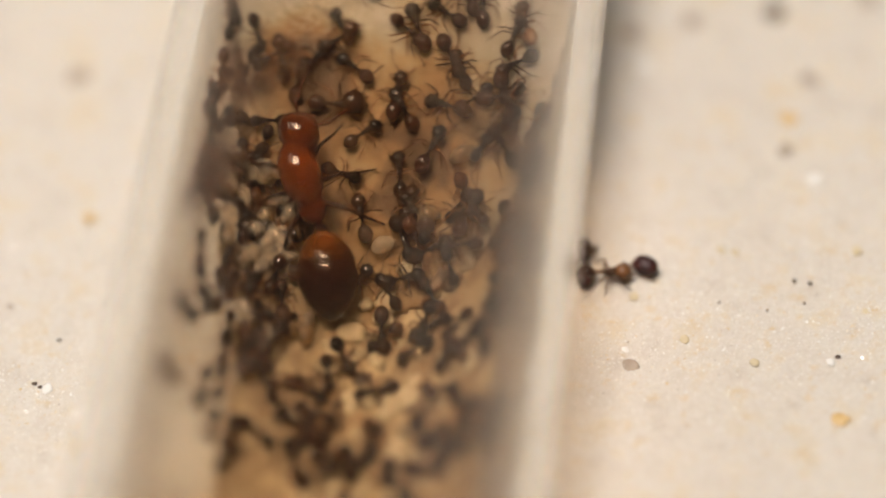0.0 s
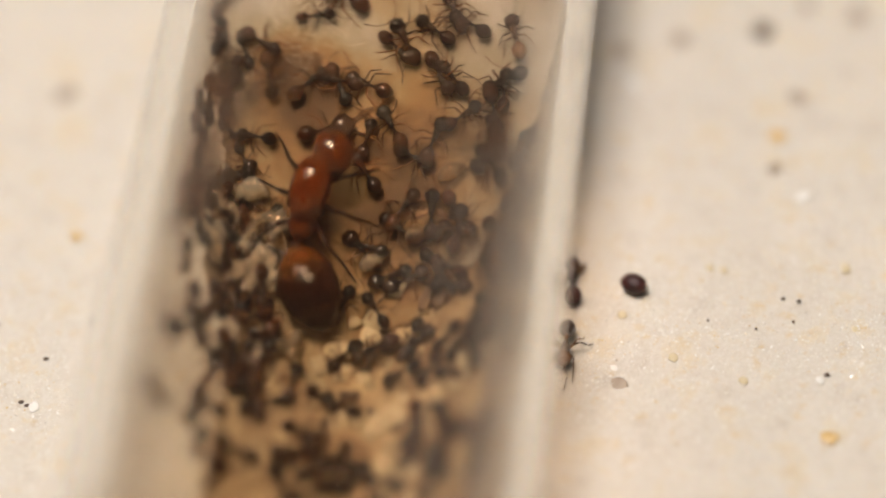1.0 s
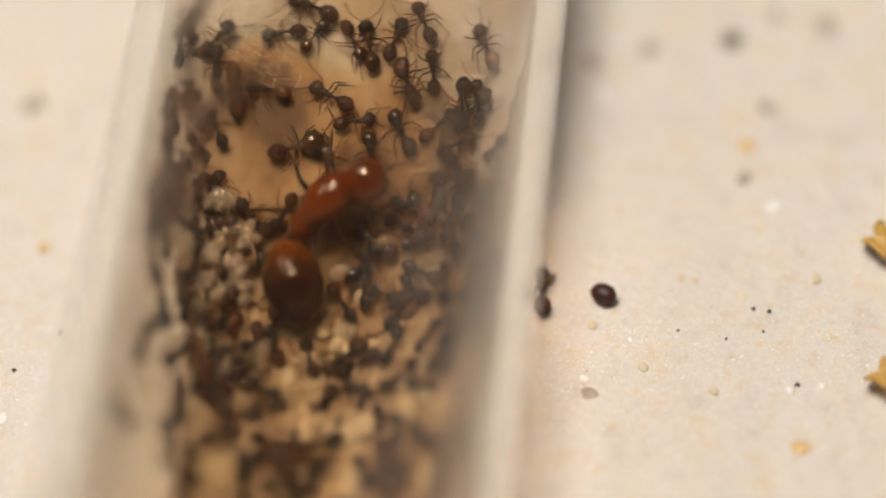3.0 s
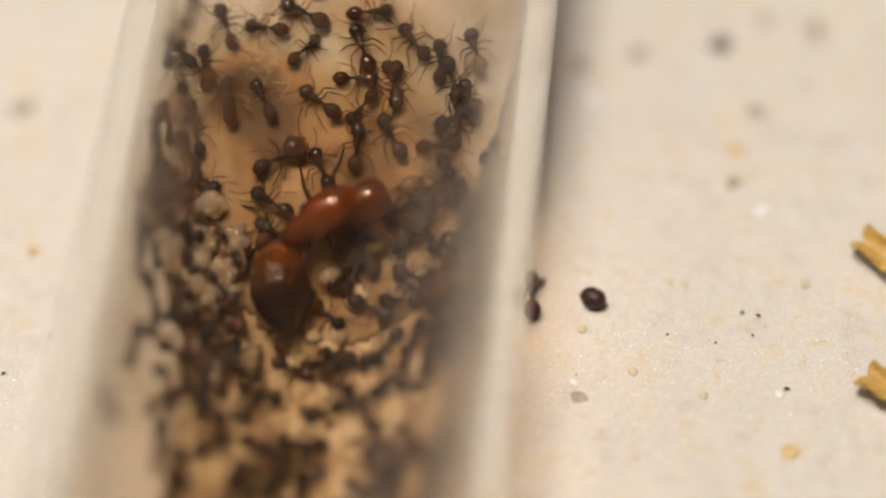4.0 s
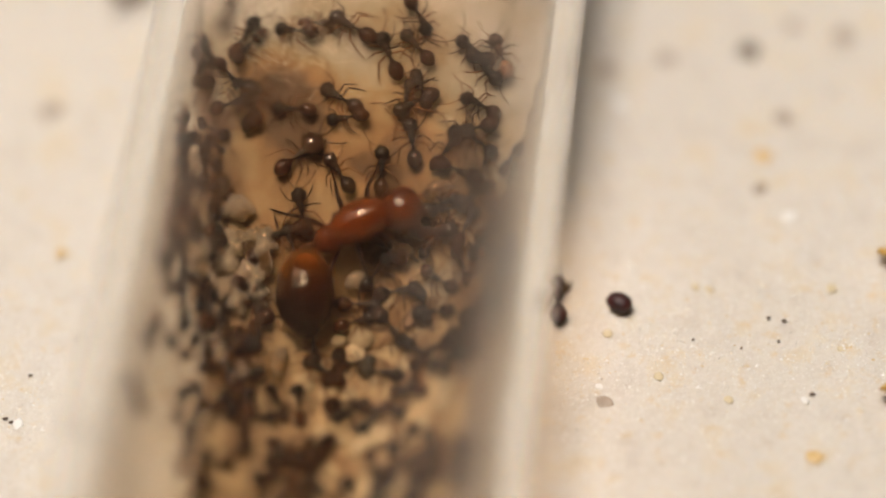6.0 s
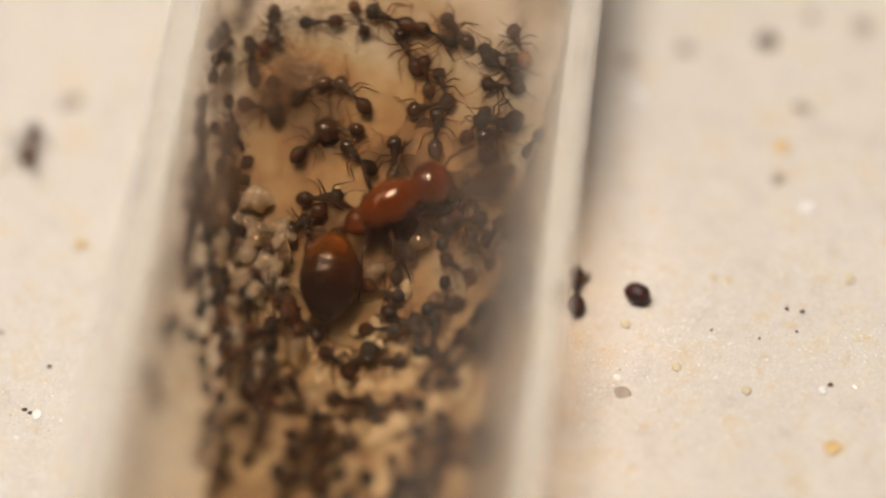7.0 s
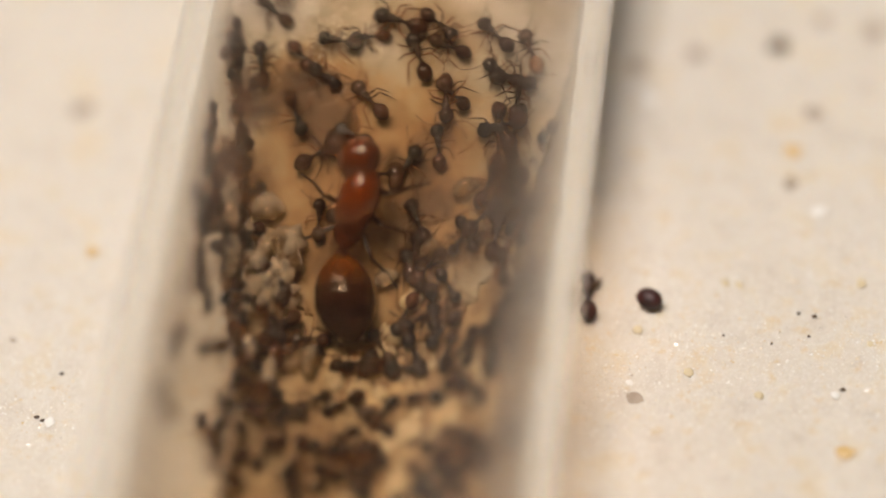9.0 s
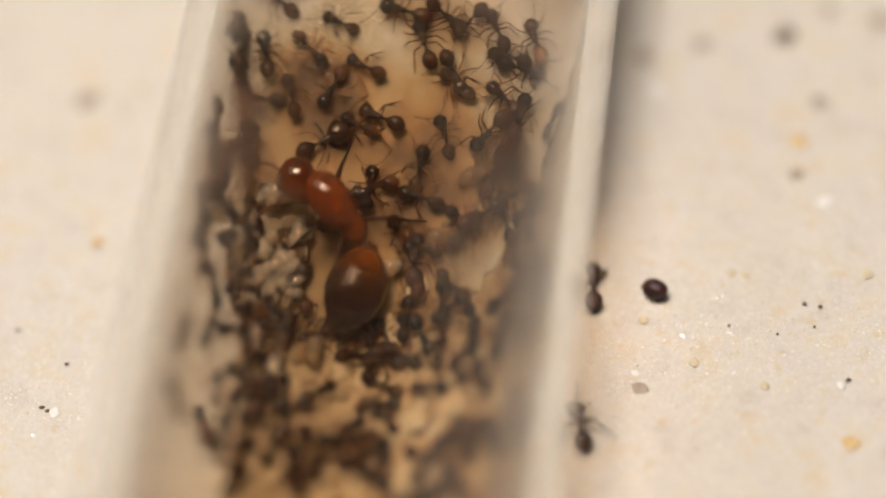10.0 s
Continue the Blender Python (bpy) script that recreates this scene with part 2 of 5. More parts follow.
def blob(bm, centre, radii, m=Matrix(), u=12, v=8, shape=None, wobble=0.0):
    """A closed rounded body along its y axis. shape(f) scales the girth at f from -1 (back) to 1 (front)."""
    rings = []
    c = Vector(centre)
    for i in range(1, v):
        a = math.pi * i / v
        f, g = -math.cos(a), math.sin(a)
        k = shape(f) if shape else 1.0
        ring = []
        for j in range(u):
            b = 2 * math.pi * j / u
            p = Vector((radii[0] * g * k * math.cos(b), radii[1] * f, radii[2] * g * k * math.sin(b)))
            if wobble:
                p *= 1 + wobble * noise.noise(p * 1.7 / max(radii) + c * 900)
            ring.append(bm.verts.new(m @ (c + p)))
        rings.append(ring)
    ends = [bm.verts.new(m @ (c + Vector((0, s * radii[1], 0)))) for s in (-1, 1)]
    for r, s in zip(rings, rings[1:]):
        for j in range(u):
            bm.faces.new((r[j], r[(j + 1) % u], s[(j + 1) % u], s[j]))
    for j in range(u):
        bm.faces.new((ends[0], rings[0][(j + 1) % u], rings[0][j]))
        bm.faces.new((ends[1], rings[-1][j], rings[-1][(j + 1) % u]))


def limb(bm, points, radii, sides=6):
    """A jointed limb through the points, with a girth at each of them."""
    pts = [Vector(p) for p in points]
    rings = []
    for i, p in enumerate(pts):
        d = (pts[min(i + 1, len(pts) - 1)] - pts[max(i - 1, 0)]).normalized()
        a = d.cross(Vector((0.31, 0.2, 0.93))).normalized()
        b = d.cross(a)
        rings.append([bm.verts.new(p + radii[i] * (a * math.cos(2 * math.pi * j / sides) + b * math.sin(2 * math.pi * j / sides))) for j in range(sides)])
    for r, s in zip(rings, rings[1:]):
        for j in range(sides):
            bm.faces.new((r[j], r[(j + 1) % sides], s[(j + 1) % sides], s[j]))
    bm.faces.new(rings[0][::-1])
    bm.faces.new(rings[-1])


# ---- the tube's own space ----
R_OUT, R_IN = 7.93, 6.85
YAW = radians(9.8)
ALONG = Vector((math.sin(YAW), math.cos(YAW), 0))
ACROSS = Vector((math.cos(YAW), -math.sin(YAW), 0))
UP = Vector((0, 0, 1))
AXIS = Vector((-3.04, -6.7, R_OUT))


def tube_point(s, c, z):
    """Metres from millimetres along the tube, across it, and above the ground."""
    p = AXIS + ALONG * s + ACROSS * c
    return Vector((p.x, p.y, z)) * MM


def bed_height(s, c):
    """The ground that the ants walk on: the glass floor, and the cotton that rises towards the far end."""
    glass = R_OUT - math.sqrt(max(R_IN * R_IN - c * c, 0.05))
    slope = 1.55 + 0.55 * (s - 1.5)
    d = slope - glass
    return glass + (d + math.sqrt(d * d + 0.16)) / 2


def frame_pose(p, n, way):
    """A pose at p with its z along n and its y as near as can be to way."""
    n = n.normalized()
    y = (way - n * way.dot(n)).normalized()
    x = y.cross(n)
    return Matrix((( x.x, y.x, n.x, p.x), (x.y, y.y, n.y, p.y), (x.z, y.z, n.z, p.z), (0, 0, 0, 1)))


def bed_pose(s, c, heading, lift=0.0):
    """On the bed; heading in degrees, 0 down the tube and 90 across it."""
    z, e = bed_height(s, c), 0.1
    n = Vector((-(bed_height(s, c + e) - z) / e, -(bed_height(s + e, c) - z) / e, 1)).normalized()
    n = ACROSS * n.x + ALONG * n.y + UP * n.z
    h = radians(heading)
    return frame_pose(tube_point(s, c, z) + n * lift * MM, n, ALONG * math.cos(h) + ACROSS * math.sin(h))


def wall_pose(s, a, heading, lift=0.0):
    """On the inside of the glass; a in degrees round the tube from its floor."""
    r, h = radians(a), radians(heading)
    n = -ACROSS * math.sin(r) + UP * math.cos(r)
    p = (AXIS + ALONG * s) * MM - n * (R_IN - lift) * MM
    return frame_pose(p, n, ALONG * math.cos(h) + (ACROSS * math.cos(r) + UP * math.sin(r)) * math.sin(h))


def ground_pose(x, y, heading, lift=0.0):
    h = radians(heading)
    return frame_pose(Vector((x, y, lift)) * MM, UP, Vector((math.sin(h), math.cos(h), 0)))


# ---- setting: sand, room ----
def spread_steps(fine, step, far):
    v = list(np.arange(0, fine, step))
    d = step
    while v[-1] < far:
        d *= 1.25
        v.append(v[-1] + d)
    v[-1] = far
    return [-x for x in v[:0:-1]] + v


def sand_height(x, y):
    return 0.10 * noise.noise(Vector((x * 0.35, y * 0.35, 3))) + 0.05 * noise.noise(Vector((x * 1.3, y * 1.3, 7))) + 0.025 * noise.noise(Vector((x * 4.5, y * 4.5, 1)))


def build_sand():
    xs, ys = spread_steps(21, 0.16, 1500), spread_steps(21, 0.16, 1500)
    verts = []
    for y in ys:
        for x in xs:
            near = max(0.0, 1 - max(abs(x), abs(y)) / 200)
            verts.append((x * MM, y * MM, (sand_height(x, y) - 0.06) * near * MM))
    nx = len(xs)
    i = np.arange(nx - 1)[None, :] + nx * np.arange(len(ys) - 1)[:, None]
    faces = np.stack([i, i + 1, i + nx + 1, i + nx], -1).reshape(-1, 4)
    ob = raw_object("ground", verts, faces, SAND, True)
    tagged(ob, "pale beige fine sand with honey-coloured and grey grains", "sand", kind="structure")


def build_grains():
    """Single grains lying on the sand where it can be told apart into grains."""
    rng = np.random.default_rng(5)
    base = np.array([[1, 0, 0], [-1, 0, 0], [0, 1, 0], [0, -1, 0], [0, 0, 1], [0, 0, -1]], float)
    tri = np.array([[0, 2, 4], [2, 1, 4], [1, 3, 4], [3, 0, 4], [2, 0, 5], [1, 2, 5], [3, 1, 5], [0, 3, 5]])
    n = 90000
    x, y = rng.uniform(-19, 19, n), rng.normal(-3.5, 5.5, n)
    out = np.abs(x - (-3.04 + 0.153 * (y + 6.7))) > 4.5
    x, y = x[out], y[out]
    n = len(x)
    size = np.exp(rng.normal(math.log(0.047), 0.40, n)).clip(0.02, 0.095)
    verts = np.zeros((n, 6, 3))
    for k in range(n):
        s = base * size[k] * rng.uniform(0.6, 1.25, 3) * (1, 1, 0.8) + rng.normal(0, 0.14, (6, 3)) * size[k]
        a, b = rng.uniform(0, 6.28, 2)
        ca, sa, cb, sb = math.cos(a), math.sin(a), math.cos(b), math.sin(b)
        r = np.array([[ca, -sa, 0], [sa, ca, 0], [0, 0, 1]]) @ np.array([[1, 0, 0], [0, cb, -sb], [0, sb, cb]])
        verts[k] = (s @ r.T) * (1, 1, 0.55) + (x[k], y[k], sand_height(x[k], y[k]) - 0.06 - size[k] * 0.2)
    faces = (tri[None] + 6 * np.arange(n)[:, None, None]).reshape(-1, 3)
    ob = raw_object("sand_grains", verts.reshape(-1, 3) * MM, faces, GRAIN)
    tagged(ob, "loose quartz grains, clear, beige and honey-coloured", "sand", kind="stuff")


def box(name, lo, hi, material, label, category):
    bm = bmesh.new()
    bmesh.ops.create_cube(bm, size=1)
    for v in bm.verts:
        v.co = Vector([(lo[k] + hi[k]) / 2 + v.co[k] * (hi[k] - lo[k]) for k in range(3)])
    return tagged(mesh_object(name, bm, material, False), label, category, kind="structure")


# an assumed room, out of view; its grey tone holds down ambient reflections
def build_room():
    box("wall_north", (-1.6, 1.5, -0.1), (1.6, 1.6, 2.5), PAINT, "unseen plain wall added to set the ambient reflections", "wall")
    box("wall_south", (-1.6, -1.6, -0.1), (1.6, -1.5, 2.5), PAINT, "unseen plain wall added to set the ambient reflections", "wall")
    box("wall_east", (1.5, -1.5, -0.1), (1.6, 1.5, 2.5), PAINT, "unseen plain wall added to set the ambient reflections", "wall")
    box("wall_west", (-1.6, -1.5, -0.1), (-1.5, 1.5, 2.5), PAINT, "unseen plain wall added to set the ambient reflections", "wall")
    box("ceiling", (-1.6, -1.6, 2.5), (1.6, 1.6, 2.6), PAINT, "unseen plain ceiling added to set the ambient reflections", "ceiling")


# ---- the glass tube ----
def build_tube():
    tube = tagged(new("test_tube"), "clear glass test tube lying on the sand, hazed with grime inside", "test tube")
    tube.matrix_basis = Matrix.Translation(AXIS * MM) @ Matrix(((ACROSS.x, ALONG.x, 0, 0), (ACROSS.y, ALONG.y, 0, 0), (0, 0, 1, 0), (0, 0, 0, 1)))
    seg = 128

    def turned(profile, closed):
        bm = bmesh.new()
        rings = [[bm.verts.new((r * MM * math.sin(2 * math.pi * j / seg), s * MM, -r * MM * math.cos(2 * math.pi * j / seg))) for j in range(seg)] for s, r in profile]
        for a, b in zip(rings, rings[1:] + rings[:1] if closed else rings[1:]):
            for j in range(seg):
                bm.faces.new((a[j], a[(j + 1) % seg], b[(j + 1) % seg], b[j]))
        return bm

    near, far = -48.0, 92.0
    out = [(near, R_IN + 0.5), (near + 0.3, R_OUT - 0.1), (near + 0.9, R_OUT)] + [(s, R_OUT) for s in (-20, 0, 20, 60)]
    out += [(far - R_OUT + R_OUT * math.sin(a), max(R_OUT * math.cos(a), 0.02)) for a in np.linspace(0, math.pi / 2, 12)]
    inn = [(far - R_OUT + R_IN * math.sin(a), max(R_IN * math.cos(a), 0.02)) for a in np.linspace(math.pi / 2, 0, 12)]
    inn += [(s, R_IN) for s in (60, 20, 0, -20)] + [(near + 0.4, R_IN)]
    glass = part("glass_wall", turned(out + inn, True), GLASS, tube, "clear thick-walled glass")
    glass.visible_shadow = False
    # the glass casts no shadow; the tint of this film stands in for it
    part("grime_film", turned([(s, R_IN - 0.03) for s in (-40, -20, 0, 20, 40)], False), FILM, tube, "thin brownish haze inside the glass, its tint also putting in shade")
    return tube


def build_cotton():
    """The stained cotton that fills the far end and slopes down to the glass floor."""
    rows, cols = list(np.arange(-1.0, 20.0, 0.18)) + list(np.arange(20.0, 36.1, 1.0)), 76
    top, low, depth = [], [], []
    for s in rows:
        for j in range(cols + 1):
            c = (j / cols * 2 - 1) * (R_IN - 0.09)
            z = bed_height(s, c)
            floor = R_OUT - math.sqrt(R_IN * R_IN - c * c)
            depth.append(z - floor - 0.34 + 0.2 * noise.noise(Vector((s * 1.6, c * 1.6, 9))) + 0.1 * noise.noise(Vector((s * 5, c * 5, 4))))
            z += 0.16 * min(1, max(0, z - floor)) * (noise.noise(Vector((s * 0.9, c * 0.9, 2))) + 0.5 * noise.noise(Vector((s * 2.6, c * 2.6, 5))))
            roof = R_OUT + math.sqrt(R_IN * R_IN - c * c) - 0.06
            top.append(tube_point(s, c, min(max(z - 0.03, floor + 0.08), roof)))
            low.append(tube_point(s, c, floor + 0.05))
    n, wide = len(top), cols + 1
    cells = {}
    for i in range(len(rows) - 1):
        for j in range(cols):
            k = i * wide + j
            f = (k, k + 1, k + wide + 1, k + wide)
            if max(depth[v] for v in f) > 0:
                cells[i, j] = f
    faces = []
    for (i, j), (p, q, r, t) in cells.items():
        faces += [(p, q, r, t), (t + n, r + n, q + n, p + n)]
        for step, (a, e) in (((-1, 0), (p, q)), ((0, 1), (q, r)), ((1, 0), (r, t)), ((0, -1), (t, p))):
            if (i + step[0], j + step[1]) not in cells:
                faces.append((a + n, e + n, e, a))
    ob = raw_object("cotton_plug", top + low, faces, COTTON, True)
    tagged(ob, "damp cotton plug stained brown, filling the end of the tube", "cotton")


def build_refuse():
    """A thin crust of crumbled husks and dried food over the glass floor of the nest."""
    rows, cols = list(np.arange(-12.0, 7.5, 0.2)), 60
    top, low, keep = [], [], []
    for s in rows:
        left = -5.9 + 1.3 * min(max((1.5 - s) / 4.5, 0), 1)
        for j in range(cols + 1):
            c = left + (5.3 - left) * j / cols
            floor = R_OUT - math.sqrt(R_IN * R_IN - c * c)
            lumpy = 0.09 * noise.noise(Vector((s * 1.3, c * 1.3, 21))) + 0.05 * noise.noise(Vector((s * 4, c * 4, 8)))
            top.append(tube_point(s, c, floor + 0.11 + lumpy))
            low.append(tube_point(s, c, floor + 0.035))
            rim = min(j, cols - j) / cols * 3 + noise.noise(Vector((s * 0.55, c * 0.55, 31))) * 0.9 + noise.noise(Vector((s * 1.9, c * 1.9, 3))) * 0.5
            keep.append(rim + 0.25)
    n, wide = len(top), cols + 1
    cells = {}
    for i in range(len(rows) - 1):
        for j in range(cols):
            k = i * wide + j
            f = (k, k + 1, k + wide + 1, k + wide)
            if min(keep[v] for v in f) > 0:
                cells[i, j] = f
    faces = []
    for (i, j), (p, q, r, t) in cells.items():
        faces += [(p, q, r, t), (t + n, r + n, q + n, p + n)]
        for step, (a, e) in (((-1, 0), (p, q)), ((0, 1), (q, r)), ((1, 0), (r, t)), ((0, -1), (t, p))):
            if (i + step[0], j + step[1]) not in cells:
                faces.append((a + n, e + n, e, a))
    ob = raw_object("refuse_layer", top + low, faces, CRUST, True)
    tagged(ob, "thin tan crust of crumbled refuse on the tube floor", "refuse")


build_sand()
build_grains()
build_room()
build_tube()
build_cotton()
build_refuse()


# ---- ants ----
CORPSE = skin("dull_red_chitin", (0.006, 0.002, 0.002), (0.060, 0.007, 0.004), 0.55, 1400, 0.6, 4000)
SLOUGH = skin("amber_slough", (0.055, 0.026, 0.008), (0.12, 0.062, 0.021), 0.3, 900, 0.3, 3000, coat=0.4)
COXAE = [(sx, y) for y in (0.29, 0.12, -0.05) for sx in (-1, 1)]
# reach of the front, middle and hind leg: outwards and forwards, in millimetres
REACH = [(0.62, 0.58), (0.78, -0.20), (0.70, -0.72)]


def leg_mesh(side, pair, bend, k=1.0, reach=1.0):
    ox, oy = REACH[pair][0] * reach, REACH[pair][1] * reach
    bm = bmesh.new()
    hip = Vector((side * 0.12 * ox, 0.10 * oy, -0.03)) * k * MM
    knee = Vector((side * 0.58 * ox, 0.30 * (oy + bend), 0.22)) * k * MM
    shin = Vector((side * 0.88 * ox, 0.85 * (oy + bend), -0.20)) * k * MM
    toe = Vector((side * 1.02 * ox, 1.25 * (oy + bend), -0.32)) * k * MM
    limb(bm, [(0, 0, 0), hip, hip.lerp(knee, 0.5), knee, knee.lerp(shin, 0.5), shin, shin.lerp(toe, 0.6), toe],
         [r * k * MM for r in (0.044, 0.031, 0.046, 0.029, 0.033, 0.023, 0.017, 0.012)], 6)
    return bm


def antenna_mesh(side, spread, k=1.0):
    bm = bmesh.new()
    elbow = Vector((side * (0.30 + spread), 0.34, 0.10)) * k * MM
    tip = elbow + Vector((side * (0.12 + spread * 0.6), 0.52, -0.16)) * k * MM
    limb(bm, [(0, 0, 0), elbow * 0.5, elbow, elbow.lerp(tip, 0.5), elbow.lerp(tip, 0.72), tip],
         [r * k * MM for r in (0.019, 0.020, 0.018, 0.018, 0.028, 0.020)], 6)
    return bm


def head_mesh(k=1.0, wide=1.0):
    bm = bmesh.new()
    blob(bm, (0, 0.20 * k * MM, 0), (0.325 * k * wide * MM, 0.335 * k * MM, 0.29 * k * MM), u=16, v=12, shape=lambda f: 1.0 - 0.16 * max(f, 0) ** 2 + 0.05 * max(-f, 0))
    return bm


def mandible_mesh(side, k=1.0):
    bm = bmesh.new()
    limb(bm, [(0, 0, 0), (side * 0.05 * k * MM, 0.10 * k * MM, -0.01 * k * MM), (-side * 0.05 * k * MM, 0.19 * k * MM, -0.02 * k * MM)], [0.045 * k * MM, 0.04 * k * MM, 0.012 * k * MM], 6)
    return bm


def build_worker(label, shell, belly, legs_mat, bends, spread, k=1.0, reach=1.0, big=1.0, category="ant"):
    """A worker ant facing +y, its feet at z 0."""
    ant = tagged(new("worker_ant"), label, category, "ants of the colony")
    h = 0.40 * k
    bm = bmesh.new()
    blob(bm, (0, 0.20 * k * MM, (h + 0.02 * k) * MM), (0.175 * k * MM, 0.22 * k * MM, 0.185 * k * MM), u=14, v=9)
    blob(bm, (0, -0.05 * k * MM, h * MM), (0.132 * k * MM, 0.19 * k * MM, 0.135 * k * MM), u=12, v=8)
    part("thorax", bm, shell, ant)
    bm = bmesh.new()
    limb(bm, [(0, -0.19 * k * MM, (h - 0.04 * k) * MM), (0, -0.47 * k * MM, (h - 0.02 * k) * MM)], [0.045 * k * MM, 0.05 * k * MM], 8)
    blob(bm, (0, -0.29 * k * MM, (h + 0.03 * k) * MM), (0.075 * k * MM, 0.07 * k * MM, 0.12 * k * MM), u=10, v=6)
    blob(bm, (0, -0.43 * k * MM, (h + 0.01 * k) * MM), (0.11 * k * MM, 0.085 * k * MM, 0.11 * k * MM), u=10, v=6)
    part("petiole", bm, shell, ant)
    bm = bmesh.new()
    blob(bm, (0, -0.36 * k * MM, 0), (0.335 * k * MM, 0.42 * k * MM, 0.315 * k * MM), u=18, v=14, shape=lambda f: 1.0 - 0.22 * max(-f, 0) ** 2 - 0.10 * max(f, 0) ** 3)
    gaster = part("gaster", bm, belly, ant, at=pose(0, -0.48 * k * MM, h * MM, 7, 0, 0))
    bm = bmesh.new()
    for f in (0.10, -0.30, -0.62):
        g = math.sqrt(1 - f * f) * (1.0 - 0.22 * max(-f, 0) ** 2)
        ring = [Vector((0.335 * g * k * MM * math.cos(b), (-0.36 + 0.42 * f) * k * MM, 0.315 * g * k * MM * math.sin(b))) for b in np.linspace(0, 2 * math.pi, 17)]
        limb(bm, ring, [0.006 * k * MM] * 17, 4)
    part("band", bm, LIMB, gaster)
    head = part("head", head_mesh(k * big), shell, ant, at=pose(0, 0.40 * k * MM, (h + 0.01 * k + 0.12 * (big - 1)) * MM, -12, 0, 0))
    body_k, k = k, k * big
    for sx in (-1, 1):
        bm = bmesh.new()
        blob(bm, (sx * 0.290 * k * MM, 0.27 * k * MM, 0.08 * k * MM), (0.045 * k * MM, 0.06 * k * MM, 0.055 * k * MM), u=8, v=6)
        part("eye", bm, CHITIN, head)
        part("mandible", mandible_mesh(sx, k), legs_mat, head, at=pose(sx * 0.10 * k * MM, 0.44 * k * MM, -0.06 * k * MM))
        part("antenna", antenna_mesh(sx, spread, k), legs_mat, head, at=pose(sx * 0.08 * k * MM, 0.40 * k * MM, 0.06 * k * MM))
    k = body_k
    for i, (sx, y) in enumerate(COXAE):
        part("leg", leg_mesh(sx, i // 2, bends[i], k, reach), legs_mat, ant, at=pose(sx * 0.09 * k * MM, y * k * MM, (h - 0.08 * k) * MM))
    return ant


KINDS = {
    "black": ("glossy black-brown worker ant on the nest floor in the tube", CHITIN, GASTER, LIMB, (0.1, -0.15, -0.1, 0.2, 0.1, -0.1), 0.10, 0.81),
    "brown": ("dark brown worker ant with a reddish belly in the tube", CHITIN, DARK_RED, LIMB, (-0.2, 0.1, 0.2, -0.15, -0.2, 0.1), 0.22, 0.88),
    "amber": ("young amber worker ant, paler than its nestmates, in the tube", LIMB, CALLOW, LIMB, (0.05, 0.15, -0.2, 0.1, 0.0, -0.2), 0.02, 0.86),
    "major": ("large-headed soldier ant with a glossy black head and reddish belly", CHITIN, DARK_RED, LIMB, (-0.1, 0.1, 0.1, -0.1, -0.1, 0.1), 0.12, 0.95, 1.0, 1.5),
    "dead": ("dead red-brown ant lying on the sand against the tube", CORPSE, CORPSE, DARK_RED, (-0.3, -0.2, -0.2, -0.1, 0.3, 0.2), -0.2, 1.05, 0.2),
    "runner": ("brown worker ant walking on the sand beside the tube", LIMB, DARK_RED, LIMB, (0.2, -0.2, -0.2, 0.2, 0.15, -0.2), 0.15, 1.0),
}
MADE = {}
FIT = {"bed": bed_pose, "wall": wall_pose, "ground": ground_pose}


def ant_at(kind, m):
    if kind not in MADE:
        MADE[kind] = build_worker(*KINDS[kind])
        MADE[kind].matrix_basis = m
        return MADE[kind]
    return copy_thing(MADE[kind], m)


def kids(ob, stem):
    return [o for o in ob.children if o.name.split(".")[0] == stem]


ANTS = []


def ant(kind, on, rows, lift=0.0):
    """An ant and its way: rows of seconds, place on its ground, heading."""
    place = FIT[on]
    rng = random.Random(len(ANTS) * 7 + 3)
    lean = pose(0, 0, 0, rng.uniform(-7, 7), rng.uniform(-9, 9), 0)
    poses = [(t, place(u, v, h, lift) @ lean) for t, u, v, h in rows]
    ob = ant_at(kind, poses[0][1])
    ob.scale = (rng.uniform(0.9, 1.12),) * 3 if kind in ("black", "brown") else (1, 1, 1)
    if poses[0][0] > 0:
        poses.insert(0, (0.0, poses[0][1]))
    if poses[-1][0] < 10:
        poses.append((10.0, poses[-1][1]))
    ANTS.append((ob, poses))
    return ob


